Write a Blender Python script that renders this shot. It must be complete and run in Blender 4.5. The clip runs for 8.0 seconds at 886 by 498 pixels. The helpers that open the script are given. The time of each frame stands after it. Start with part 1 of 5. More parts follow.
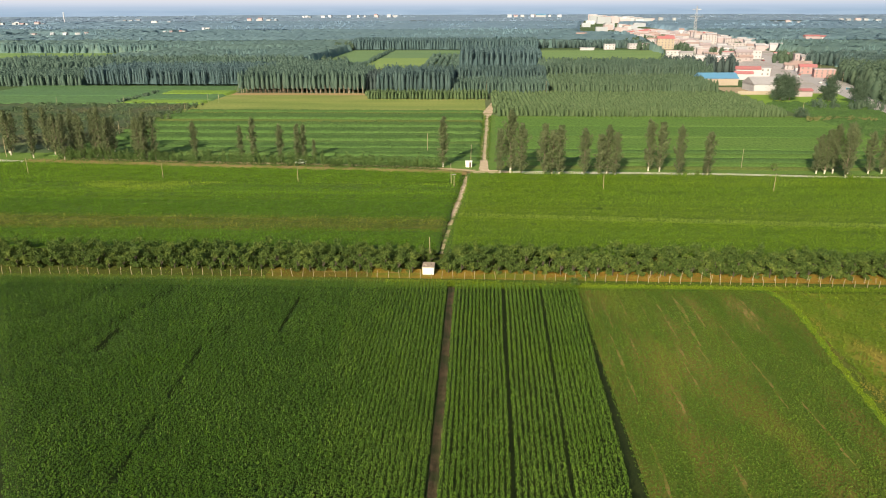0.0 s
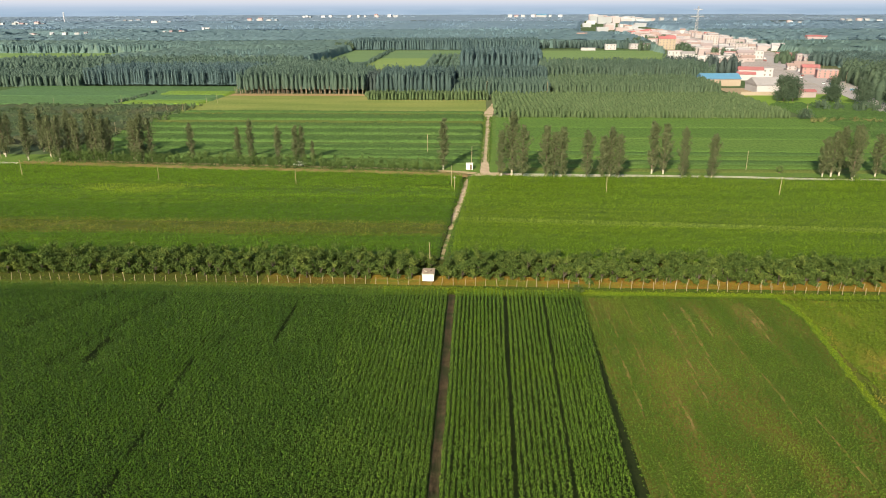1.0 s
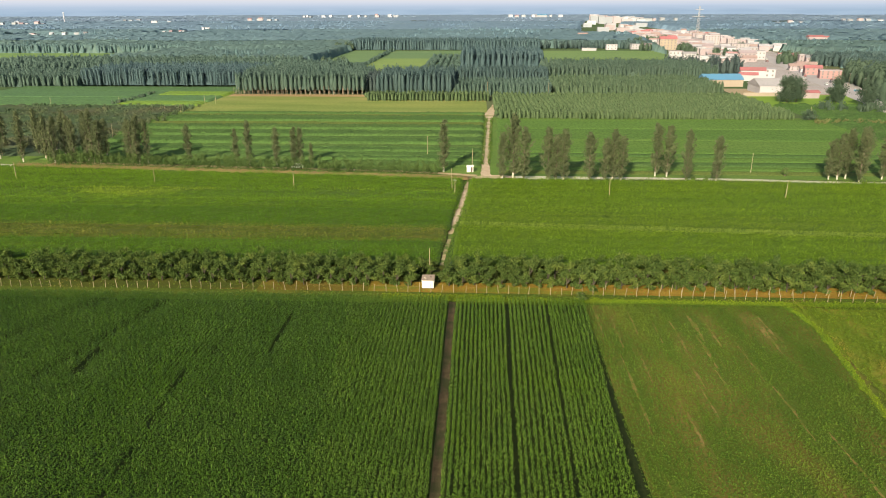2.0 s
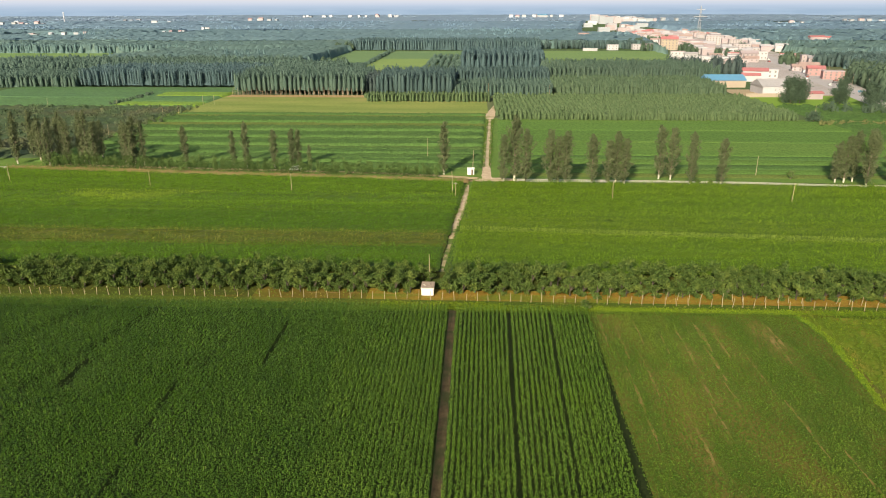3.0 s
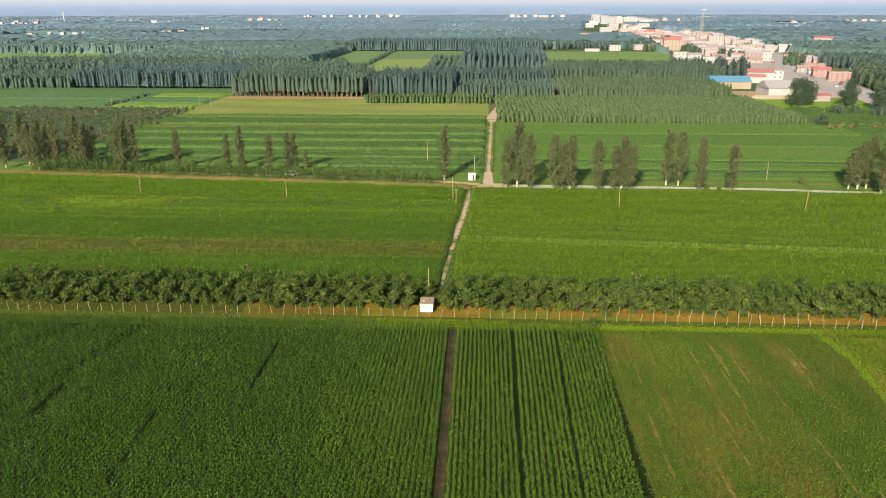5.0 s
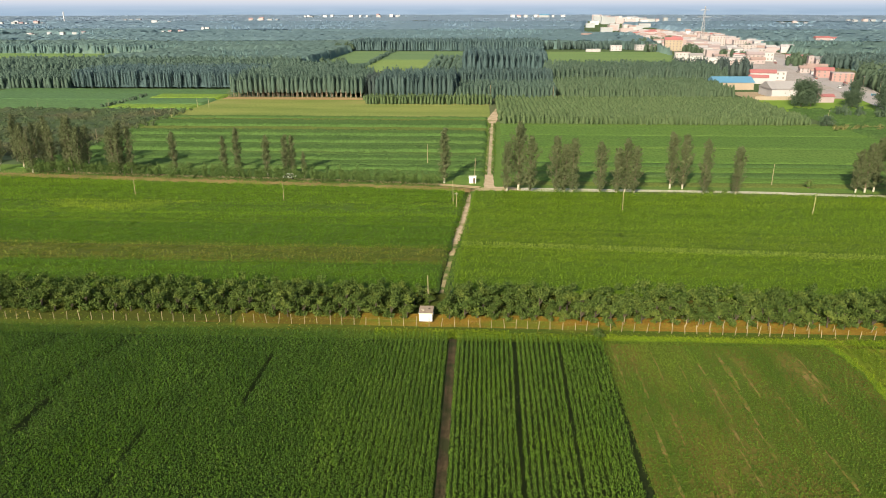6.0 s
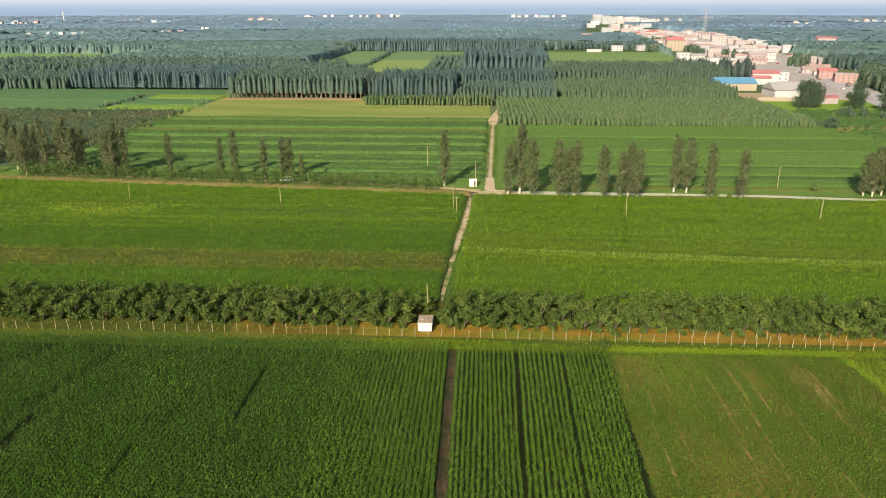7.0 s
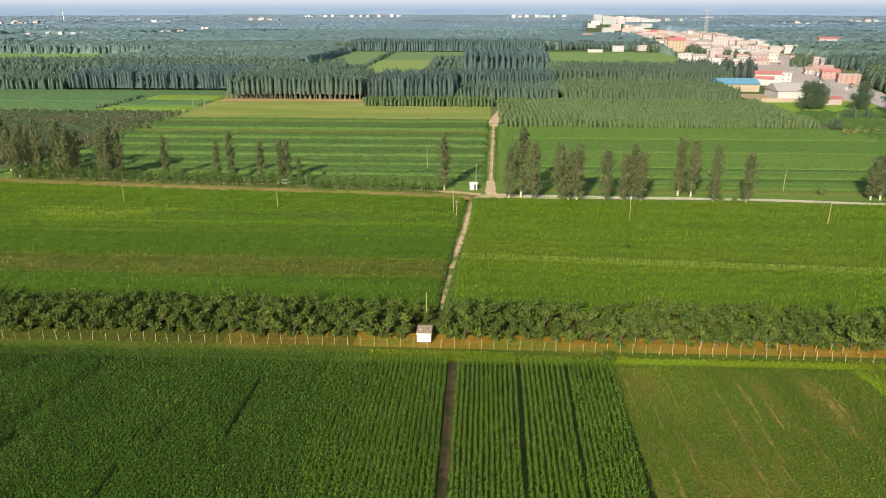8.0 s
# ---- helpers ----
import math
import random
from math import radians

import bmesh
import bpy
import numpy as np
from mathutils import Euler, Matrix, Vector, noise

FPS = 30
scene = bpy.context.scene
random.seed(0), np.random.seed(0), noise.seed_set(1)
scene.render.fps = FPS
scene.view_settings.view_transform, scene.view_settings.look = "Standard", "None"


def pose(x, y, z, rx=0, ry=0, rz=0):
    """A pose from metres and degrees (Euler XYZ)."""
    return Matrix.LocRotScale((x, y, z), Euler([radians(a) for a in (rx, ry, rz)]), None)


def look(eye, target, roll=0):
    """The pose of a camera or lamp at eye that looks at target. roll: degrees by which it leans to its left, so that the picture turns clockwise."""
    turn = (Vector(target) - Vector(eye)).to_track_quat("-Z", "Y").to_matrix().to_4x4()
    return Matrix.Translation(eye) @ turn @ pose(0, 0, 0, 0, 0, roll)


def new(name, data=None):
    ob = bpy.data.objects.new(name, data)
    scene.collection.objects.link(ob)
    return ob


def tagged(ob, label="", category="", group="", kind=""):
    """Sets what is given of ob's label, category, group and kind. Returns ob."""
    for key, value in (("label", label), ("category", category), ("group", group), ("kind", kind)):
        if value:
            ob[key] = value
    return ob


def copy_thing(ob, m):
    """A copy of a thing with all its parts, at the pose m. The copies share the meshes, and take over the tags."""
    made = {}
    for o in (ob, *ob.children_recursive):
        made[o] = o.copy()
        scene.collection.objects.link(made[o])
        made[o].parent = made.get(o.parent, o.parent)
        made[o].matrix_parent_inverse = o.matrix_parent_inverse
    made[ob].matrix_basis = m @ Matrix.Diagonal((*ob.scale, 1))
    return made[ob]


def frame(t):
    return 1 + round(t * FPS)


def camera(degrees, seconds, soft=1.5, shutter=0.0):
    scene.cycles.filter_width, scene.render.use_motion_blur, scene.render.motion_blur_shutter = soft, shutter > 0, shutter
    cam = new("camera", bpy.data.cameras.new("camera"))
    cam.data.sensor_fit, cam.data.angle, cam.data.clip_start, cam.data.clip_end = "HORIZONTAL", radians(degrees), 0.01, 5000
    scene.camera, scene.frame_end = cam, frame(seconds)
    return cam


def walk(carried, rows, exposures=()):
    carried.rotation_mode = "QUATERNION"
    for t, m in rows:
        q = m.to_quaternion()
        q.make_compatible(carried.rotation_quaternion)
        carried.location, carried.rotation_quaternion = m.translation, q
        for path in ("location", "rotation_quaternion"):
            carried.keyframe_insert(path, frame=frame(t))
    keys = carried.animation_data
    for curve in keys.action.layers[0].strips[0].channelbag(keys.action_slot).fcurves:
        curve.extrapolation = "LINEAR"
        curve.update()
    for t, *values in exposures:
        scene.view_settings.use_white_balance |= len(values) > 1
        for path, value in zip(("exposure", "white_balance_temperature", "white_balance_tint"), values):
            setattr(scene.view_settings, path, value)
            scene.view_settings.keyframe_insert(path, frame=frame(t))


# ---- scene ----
cam = camera(64.0, 8.0, soft=1.0)
# seconds, x, y, z in metres, pitch, roll, yaw in degrees: a slow level flight northwards
ROWS = [
    (0.0, 4.165, 0.0, 50.0, -18.827, -0.185, 2.699),
    (1.0, 4.025, 3.51, 50.01, -18.829, -0.164, 2.727),
    (2.25, 3.863, 7.943, 50.038, -18.832, -0.137, 2.762),
    (3.5, 3.715, 12.429, 50.083, -18.834, -0.11, 2.798),
    (4.5, 3.606, 16.054, 50.132, -18.836, -0.088, 2.826),
    (5.25, 3.531, 18.795, 50.176, -18.838, -0.072, 2.847),
    (6.0, 3.46, 21.555, 50.225, -18.839, -0.056, 2.869),
    (7.0, 3.374, 25.263, 50.301, -18.841, -0.035, 2.897),
    (8.0, 3.297, 29.005, 50.388, -18.843, -0.013, 2.925),
]
walk(cam, [(t, pose(x, y, z, 0, 0, yaw) @ pose(0, 0, 0, 90 + pitch) @ pose(0, 0, 0, 0, 0, roll))
           for t, x, y, z, pitch, roll, yaw in ROWS])

# ---- light: a low warm sun behind the camera, and a hazy sky ----
SUN_AZ, SUN_EL = 198.0, 26.0
world = bpy.data.worlds.new("sky")
scene.world = world
world.use_nodes = True
wt = world.node_tree
sky = wt.nodes.new("ShaderNodeTexSky")
sky.sky_type, sky.sun_disc = "NISHITA", False
sky.sun_elevation, sky.sun_rotation = radians(SUN_EL), radians(SUN_AZ)
sky.air_density, sky.dust_density, sky.ozone_density = 1.0, 3.0, 1.0
wt.links.new(sky.outputs[0], wt.nodes["Background"].inputs[0])
wt.nodes["Background"].inputs[1].default_value = 0.075
sun = new("sun", bpy.data.lights.new("sun", "SUN"))
sun.data.energy, sun.data.angle, sun.data.color = 4.45, radians(0.6), (1.0, 0.92, 0.68)
d = Vector((math.sin(radians(SUN_AZ)) * math.cos(radians(SUN_EL)), math.cos(radians(SUN_AZ)) * math.cos(radians(SUN_EL)), math.sin(radians(SUN_EL))))
sun.matrix_world = look(d * 300, (0, 0, 0))
scene.view_settings.exposure = 0.85

# ---- materials ----
def shader(name):
    m = bpy.data.materials.new(name)
    m.use_nodes = True
    nt = m.node_tree
    return m, nt, nt.nodes["Principled BSDF"], nt.nodes["Material Output"]


def wired(nt, kind, **sockets):
    n = nt.nodes.new(kind)
    for key, value in sockets.items():
        s = n.inputs[key.replace("_", " ")]
        if isinstance(value, bpy.types.NodeSocket):
            nt.links.new(value, s)
        else:
            s.default_value = value
    return n


def rgba(c):
    return (*c, 1.0)


def mixed(nt, fac, a, b, mode="MIX"):
    n = nt.nodes.new("ShaderNodeMix")
    n.data_type, n.blend_type = "RGBA", mode
    for i, v in ((0, fac), (6, a), (7, b)):
        if isinstance(v, bpy.types.NodeSocket):
            nt.links.new(v, n.inputs[i])
        else:
            n.inputs[i].default_value = v if i == 0 else rgba(v)
    return n.outputs[2]


def ramped(nt, value, lo, hi, a=0.0, b=1.0):
    n = nt.nodes.new("ShaderNodeMapRange")
    nt.links.new(value, n.inputs[0])
    for i, v in enumerate((lo, hi, a, b)):
        n.inputs[i + 1].default_value = v
    return n.outputs[0]


def grain(nt, scale, detail=3.0, stretch=None):
    """Noise in world metres; stretch scales the axes."""
    pos = nt.nodes.new("ShaderNodeNewGeometry").outputs["Position"]
    if stretch:
        pos = wired(nt, "ShaderNodeMapping", Vector=pos, Scale=stretch).outputs[0]
    n = wired(nt, "ShaderNodeTexNoise", Vector=pos, Scale=scale, Detail=detail)
    return n.outputs["Fac"]


def leafy(name, dark, light, patch=None, patch_scale=0.05, patch_at=(0.52, 0.68), rough=0.55, glow=0.25, stretch=None, fleck=0.0, relief=0.6):
    """Leaves: each leaf its own tone between dark and light, broad drifts of a third colour, some light shining through."""
    m, nt, bsdf, out = shader(name)
    rnd = nt.nodes.new("ShaderNodeNewGeometry").outputs["Random Per Island"]
    tone = mixed(nt, rnd, dark, light)
    broad = grain(nt, 0.12, 3.0)
    tone = mixed(nt, ramped(nt, broad, 0.3, 0.7, 0.0, 0.45), tone, mixed(nt, 0.5, dark, dark))
    if patch:
        tone = mixed(nt, ramped(nt, grain(nt, patch_scale, 4.0, stretch), *patch_at, 0.0, 0.85), tone, patch)
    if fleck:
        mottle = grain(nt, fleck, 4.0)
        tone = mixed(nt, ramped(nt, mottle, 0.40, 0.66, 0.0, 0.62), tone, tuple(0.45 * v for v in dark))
        bmp = wired(nt, "ShaderNodeBump", Strength=relief, Distance=0.5, Height=mottle)
        nt.links.new(bmp.outputs[0], bsdf.inputs["Normal"])
    nt.links.new(tone, bsdf.inputs["Base Color"])
    bsdf.inputs["Roughness"].default_value = rough
    bsdf.inputs["Specular IOR Level"].default_value = 0.2
    tr = wired(nt, "ShaderNodeBsdfTranslucent", Color=tone)
    mx = wired(nt, "ShaderNodeMixShader", Fac=glow)
    nt.links.new(bsdf.outputs[0], mx.inputs[1])
    nt.links.new(tr.outputs[0], mx.inputs[2])
    nt.links.new(mx.outputs[0], out.inputs[0])
    return m


def earthy(name, a, b, c=None, scale=0.4, fine=6.0, bump=0.3, rough=0.95, stretch=None, cut=(0.45, 0.6)):
    """Soil, gravel, trodden grass: two tones at two scales, a third in drifts, fine relief."""
    m, nt, bsdf, out = shader(name)
    tone = mixed(nt, ramped(nt, grain(nt, scale, 5.0, stretch), 0.35, 0.65), a, b)
    tone = mixed(nt, ramped(nt, grain(nt, fine, 4.0), 0.35, 0.7, 0.0, 0.6), tone, tuple(0.55 * v for v in a))
    if c:
        tone = mixed(nt, ramped(nt, grain(nt, scale * 0.37, 4.0, stretch), *cut), tone, c)
    nt.links.new(tone, bsdf.inputs["Base Color"])
    bsdf.inputs["Roughness"].default_value = rough
    bsdf.inputs["Specular IOR Level"].default_value = 0.2
    bmp = wired(nt, "ShaderNodeBump", Strength=bump, Distance=0.1, Height=grain(nt, fine, 6.0))
    nt.links.new(bmp.outputs[0], bsdf.inputs["Normal"])
    return m


def built(name, colour, worn=None, scale=0.6, rough=0.8, bump=0.1, metal=0.0, by_thing=0.12):
    """Plaster, concrete, paint, sheet roofing: stained at two scales, each thing a little different."""
    m, nt, bsdf, out = shader(name)
    worn = worn or tuple(0.7 * v for v in colour)
    tone = mixed(nt, ramped(nt, grain(nt, scale, 5.0), 0.45, 0.75, 0.0, 0.8), colour, worn)
    tone = mixed(nt, ramped(nt, grain(nt, scale * 9, 4.0), 0.5, 0.8, 0.0, 0.5), tone, worn)
    rnd = nt.nodes.new("ShaderNodeObjectInfo").outputs["Random"]
    tone = mixed(nt, ramped(nt, rnd, 0.0, 1.0, 0.0, by_thing * 3), tone, tuple(0.6 * v for v in colour))
    nt.links.new(tone, bsdf.inputs["Base Color"])
    bsdf.inputs["Roughness"].default_value = rough
    bsdf.inputs["Metallic"].default_value = metal
    bmp = wired(nt, "ShaderNodeBump", Strength=bump, Distance=0.02, Height=grain(nt, scale * 12, 4.0))
    nt.links.new(bmp.outputs[0], bsdf.inputs["Normal"])
    return m


M_MAIZE = leafy("maize_leaf", (0.022, 0.062, 0.003), (0.125, 0.215, 0.026), (0.056, 0.118, 0.007), 0.04, glow=0.12, rough=0.45)
M_MAIZE_ROWS = leafy("maize_leaf_in_rows", (0.036, 0.090, 0.004), (0.175, 0.272, 0.032), (0.104, 0.182, 0.011), 0.06, glow=0.12, rough=0.45)
M_TASSEL = leafy("maize_tassel", (0.10, 0.13, 0.035), (0.17, 0.19, 0.06), rough=0.8)
M_MIDCROP = leafy("crop_leaf", (0.102, 0.196, 0.010), (0.172, 0.290, 0.024), (0.18, 0.282, 0.022), 0.07, (0.50, 0.66), stretch=(0.1, 3.0, 1), glow=0.2)
# Darker copies of the crop leaves: shade in the gaps put into the colour.
M_UNDERLEAF = leafy("lower_crop_leaf_shade", (0.064, 0.112, 0.007), (0.064, 0.112, 0.007), (0.086, 0.136, 0.009), 0.2, (0.45, 0.65), stretch=(0.15, 3.0, 1), glow=0.2)
M_UNDERLEAF_R = leafy("lower_fresh_leaf_shade", (0.076, 0.132, 0.007), (0.076, 0.132, 0.007), (0.104, 0.158, 0.010), 0.2, (0.45, 0.65), stretch=(0.15, 3.0, 1), glow=0.2)
M_UNDERLEAF_TAN = leafy("lower_ripe_leaf_shade", (0.074, 0.098, 0.010), (0.074, 0.098, 0.010), (0.120, 0.118, 0.020), 0.3, (0.45, 0.65), stretch=(0.3, 3.0, 1), glow=0.2)
M_MIDCROP_R = leafy("crop_leaf_fresh", (0.105, 0.185, 0.010), (0.178, 0.268, 0.020), (0.182, 0.262, 0.019), 0.07, (0.50, 0.66), stretch=(0.1, 3.0, 1), glow=0.2)
M_TANCROP = leafy("ripening_crop_leaf", (0.080, 0.140, 0.012), (0.25, 0.235, 0.055), (0.20, 0.20, 0.04), 0.3, rough=0.7, glow=0.2)
M_LIGHTCROP = leafy("pale_crop_leaf", (0.120, 0.235, 0.014), (0.185, 0.310, 0.022), (0.36, 0.46, 0.035), 0.03, (0.50, 0.58), stretch=(0.5, 2.0, 1), glow=0.2)
M_OLIVECROP = leafy("olive_crop_leaf", (0.128, 0.200, 0.014), (0.182, 0.258, 0.024), (0.19, 0.255, 0.026), 0.03, glow=0.2)
M_LOWCROP = leafy("bean_leaf", (0.042, 0.094, 0.006), (0.160, 0.238, 0.024), (0.142, 0.190, 0.018), 0.07, stretch=(1.6, 0.5, 1), glow=0.2)
M_WEED = leafy("bright_weed", (0.16, 0.24, 0.008), (0.29, 0.37, 0.016))
M_GRASS = leafy("dry_grass", (0.100, 0.168, 0.010), (0.195, 0.262, 0.020), (0.30, 0.235, 0.040), 0.16, (0.53, 0.63), stretch=(1.0, 0.4, 1))
M_EDGEGRASS = leafy("track_grass", (0.085, 0.165, 0.014), (0.16, 0.255, 0.028), (0.20, 0.22, 0.04), 0.3, (0.56, 0.70))
M_ORCHARD = leafy("orchard_leaf", (0.058, 0.102, 0.021), (0.150, 0.198, 0.046), (0.178, 0.222, 0.046), 0.35, (0.52, 0.66), rough=0.6, glow=0.45)
M_POPLAR = leafy("poplar_leaf", (0.112, 0.136, 0.064), (0.165, 0.185, 0.088), rough=0.7, glow=0.45)
M_HEDGE = leafy("sapling_leaf", (0.066, 0.108, 0.026), (0.118, 0.168, 0.046), rough=0.6)
M_SCRUB = leafy("scrub_leaf", (0.068, 0.102, 0.048), (0.094, 0.130, 0.060), (0.112, 0.114, 0.060), 0.035, (0.48, 0.62), rough=0.7)
# Plantation leaves, greyed and blued: haze is put into the colour.
M_WOOD_NEAR = leafy("hazed_plantation_leaf", (0.108, 0.168, 0.137), (0.140, 0.202, 0.159), rough=0.8, glow=0.5)
# Darker copy of the plantation leaf, with shade put into its tone.
M_WOOD_SHADE = leafy("shade_toned_plantation_leaf", (0.060, 0.085, 0.085), (0.080, 0.108, 0.100), rough=0.8, glow=0.3)
M_WOOD_HAZE = leafy("haze_blue_plantation_leaf", (0.105, 0.168, 0.182), (0.132, 0.198, 0.202), rough=0.8, glow=0.5)
M_WOOD_TALL = leafy("hazed_tall_row_leaf", (0.102, 0.156, 0.118), (0.140, 0.196, 0.140), rough=0.8, glow=0.5)
M_WOOD_DARK = leafy("hazed_dark_plantation_leaf", (0.088, 0.140, 0.140), (0.115, 0.170, 0.159), rough=0.8, glow=0.5)
# Haze is put into these leaf tones: bluer and paler from A to D.
M_FAR_A = [leafy("far_haze_leaf", (0.165, 0.255, 0.240), (0.187, 0.282, 0.260), (0.201, 0.287, 0.240), 0.01, rough=0.8, glow=0.45), leafy("far_haze_leaf_dull", (0.145, 0.230, 0.234), (0.165, 0.253, 0.253), rough=0.8, glow=0.45)]
M_FAR_B = [leafy("farther_haze_leaf", (0.204, 0.311, 0.352), (0.225, 0.336, 0.376), (0.237, 0.342, 0.362), 0.008, rough=0.8, glow=0.45), leafy("farther_haze_leaf_dull", (0.183, 0.287, 0.338), (0.204, 0.307, 0.360), rough=0.8, glow=0.45)]
M_FAR_C = [leafy("haze_blue_leaf", (0.248, 0.362, 0.474), (0.270, 0.385, 0.498), (0.285, 0.394, 0.488), 0.006, rough=0.8, glow=0.45), leafy("haze_blue_leaf_dull", (0.228, 0.338, 0.461), (0.248, 0.360, 0.482), rough=0.8, glow=0.45)]
M_FAR_D = [leafy("haze_pale_leaf", (0.299, 0.397, 0.525), (0.320, 0.417, 0.543), rough=0.8, glow=0.45), leafy("haze_pale_leaf_dull", (0.278, 0.372, 0.506), (0.299, 0.393, 0.525), rough=0.8, glow=0.45)]
M_SOIL_DARK = earthy("damp_soil", (0.085, 0.062, 0.032), (0.135, 0.095, 0.05), (0.05, 0.055, 0.02), scale=0.7)
M_GROUND = earthy("plain_ground", (0.055, 0.10, 0.03), (0.085, 0.13, 0.045), (0.11, 0.12, 0.055), scale=0.01, fine=0.3)
M_UNDER = earthy("crop_floor", (0.035, 0.075, 0.015), (0.06, 0.10, 0.022), scale=0.15, fine=2.0)
M_OLIVE = earthy("olive_field_floor", (0.165, 0.215, 0.045), (0.255, 0.275, 0.070), (0.31, 0.26, 0.10), scale=0.05, fine=0.8, stretch=(0.35, 1.6, 1), cut=(0.50, 0.66))
M_TRUNK = built("pale_plantation_bark", (0.30, 0.235, 0.17), (0.20, 0.155, 0.11), scale=1.0)
M_VERGE = earthy("olive_verge", (0.060, 0.098, 0.008), (0.088, 0.108, 0.010), (0.125, 0.118, 0.016), scale=0.3, fine=3.0, stretch=(0.5, 1.5, 1), cut=(0.56, 0.70))
M_LITTER = earthy("orange_litter", (0.215, 0.122, 0.014), (0.29, 0.182, 0.028), (0.130, 0.136, 0.013), scale=0.3, fine=3.0, stretch=(0.4, 1.5, 1), cut=(0.52, 0.64))
M_SAND = earthy("sandy_track", (0.47, 0.35, 0.235), (0.60, 0.46, 0.33), (0.24, 0.22, 0.09), scale=0.5, fine=2.0, bump=0.06, cut=(0.52, 0.68))
M_CONCRETE_ROAD = built("pale_concrete_road", (0.55, 0.50, 0.41), (0.43, 0.38, 0.29), scale=0.15)
M_ASPHALT = built("town_road", (0.41, 0.365, 0.36), (0.34, 0.30, 0.295), scale=0.05)
M_BARK = built("bark", (0.17, 0.13, 0.09), (0.09, 0.07, 0.05), scale=3.0)
M_DARKBARK = built("dark_fruit_bark", (0.075, 0.058, 0.04), (0.045, 0.036, 0.025), scale=3.0)
M_LIMEWASH = built("limewash", (0.48, 0.44, 0.35), (0.34, 0.30, 0.22), scale=2.0)
M_POST = built("concrete_post", (0.34, 0.28, 0.17), (0.24, 0.19, 0.11), scale=2.0)
M_WHITE = built("white_plaster", (0.80, 0.77, 0.70), (0.62, 0.56, 0.46), scale=0.7, by_thing=0.02)
M_TAR = built("roof_felt", (0.36, 0.27, 0.20), (0.22, 0.16, 0.12), scale=1.5)
M_CREAM = built("cream_plaster", (0.355, 0.310, 0.315), (0.285, 0.250, 0.255), scale=0.08)
M_PINK = built("pink_plaster", (0.345, 0.275, 0.285), (0.27, 0.22, 0.23), scale=0.08)
M_REDWALL = built("brick_red_shopfront", (0.33, 0.185, 0.18), (0.27, 0.165, 0.16), scale=0.08)
M_PALE = built("pale_plaster", (0.41, 0.385, 0.405), (0.32, 0.30, 0.315), scale=0.08)
M_OCHRE = built("ochre_plaster", (0.34, 0.27, 0.21), (0.28, 0.22, 0.175), scale=0.08)
M_GREYROOF = built("grey_sheet_roof", (0.34, 0.315, 0.32), (0.26, 0.24, 0.245), scale=0.1, rough=0.6)
M_REDROOF = built("red_sheet_roof", (0.40, 0.14, 0.14), (0.32, 0.15, 0.145), scale=0.1, rough=0.6)
M_TILEROOF = built("red_tile_roof", (0.36, 0.25, 0.225), (0.28, 0.20, 0.18), scale=0.1)
M_BLUEROOF = built("blue_sheet_roof", (0.10, 0.25, 0.40), (0.11, 0.22, 0.33), scale=0.1, rough=0.5)
M_PANE = built("dark_window_glass", (0.20, 0.185, 0.18), (0.15, 0.14, 0.14), rough=0.25)
M_DOOR = built("weathered_door", (0.12, 0.08, 0.06), (0.07, 0.05, 0.04))
M_STEEL = built("galvanised_steel", (0.36, 0.36, 0.38), (0.28, 0.28, 0.30), rough=0.5, metal=0.4)
M_STRIP = leafy("strip_crop_leaf", (0.094, 0.174, 0.043), (0.094, 0.174, 0.043), (0.122, 0.196, 0.053), 0.03, stretch=(0.3, 3.0, 1), fleck=1.2, rough=0.95)
M_STRIP_PALE = leafy("pale_strip_leaf", (0.107, 0.191, 0.046), (0.107, 0.191, 0.046), (0.153, 0.221, 0.056), 0.03, stretch=(0.3, 3.0, 1), fleck=1.2, rough=0.95)
M_STRIP_OLIVE = leafy("olive_strip_leaf", (0.175, 0.220, 0.046), (0.175, 0.220, 0.046), (0.225, 0.245, 0.06), 0.03, stretch=(0.3, 3.0, 1), fleck=1.2, rough=0.95)
M_SMOOTH = leafy("smooth_green_leaf", (0.136, 0.243, 0.046), (0.136, 0.243, 0.046), (0.165, 0.265, 0.054), 0.02, stretch=(0.25, 2.5, 1), fleck=1.0, rough=0.95)
M_SMOOTH_DEEP = leafy("deep_smooth_leaf", (0.122, 0.223, 0.043), (0.122, 0.223, 0.043), (0.154, 0.252, 0.051), 0.03, stretch=(0.2, 2.5, 1), fleck=1.0, rough=0.95)
M_DRY = leafy("withered_stalk", (0.25, 0.165, 0.07), (0.40, 0.295, 0.14), (0.15, 0.17, 0.04), 0.15, rough=0.8)
M_DRYREED = leafy("tawny_reed", (0.13, 0.145, 0.05), (0.20, 0.19, 0.075), rough=0.8)
M_CARPAINT = built("white_car_paint", (0.75, 0.74, 0.72), (0.6, 0.59, 0.57), rough=0.3, by_thing=0.0)
M_TYRE = built("tyre_rubber", (0.03, 0.03, 0.03), (0.05, 0.045, 0.04), rough=0.9)
M_MIDCROP_D = leafy("deep_crop_leaf", (0.068, 0.146, 0.008), (0.128, 0.232, 0.021), (0.102, 0.195, 0.014), 0.07, (0.50, 0.66), stretch=(0.1, 3.0, 1), glow=0.2)
# Broadleaf tone blued and greyed, with distance haze put into it.
M_TREE = leafy("hazed_broad_leaf", (0.086, 0.130, 0.088), (0.125, 0.172, 0.108), rough=0.7, glow=0.45)
# Far walls and roofs shifted towards blue-grey: haze put into the paint.
M_FARWALL = built("hazed_far_wall", (0.30, 0.315, 0.35), (0.26, 0.27, 0.30), scale=0.05)
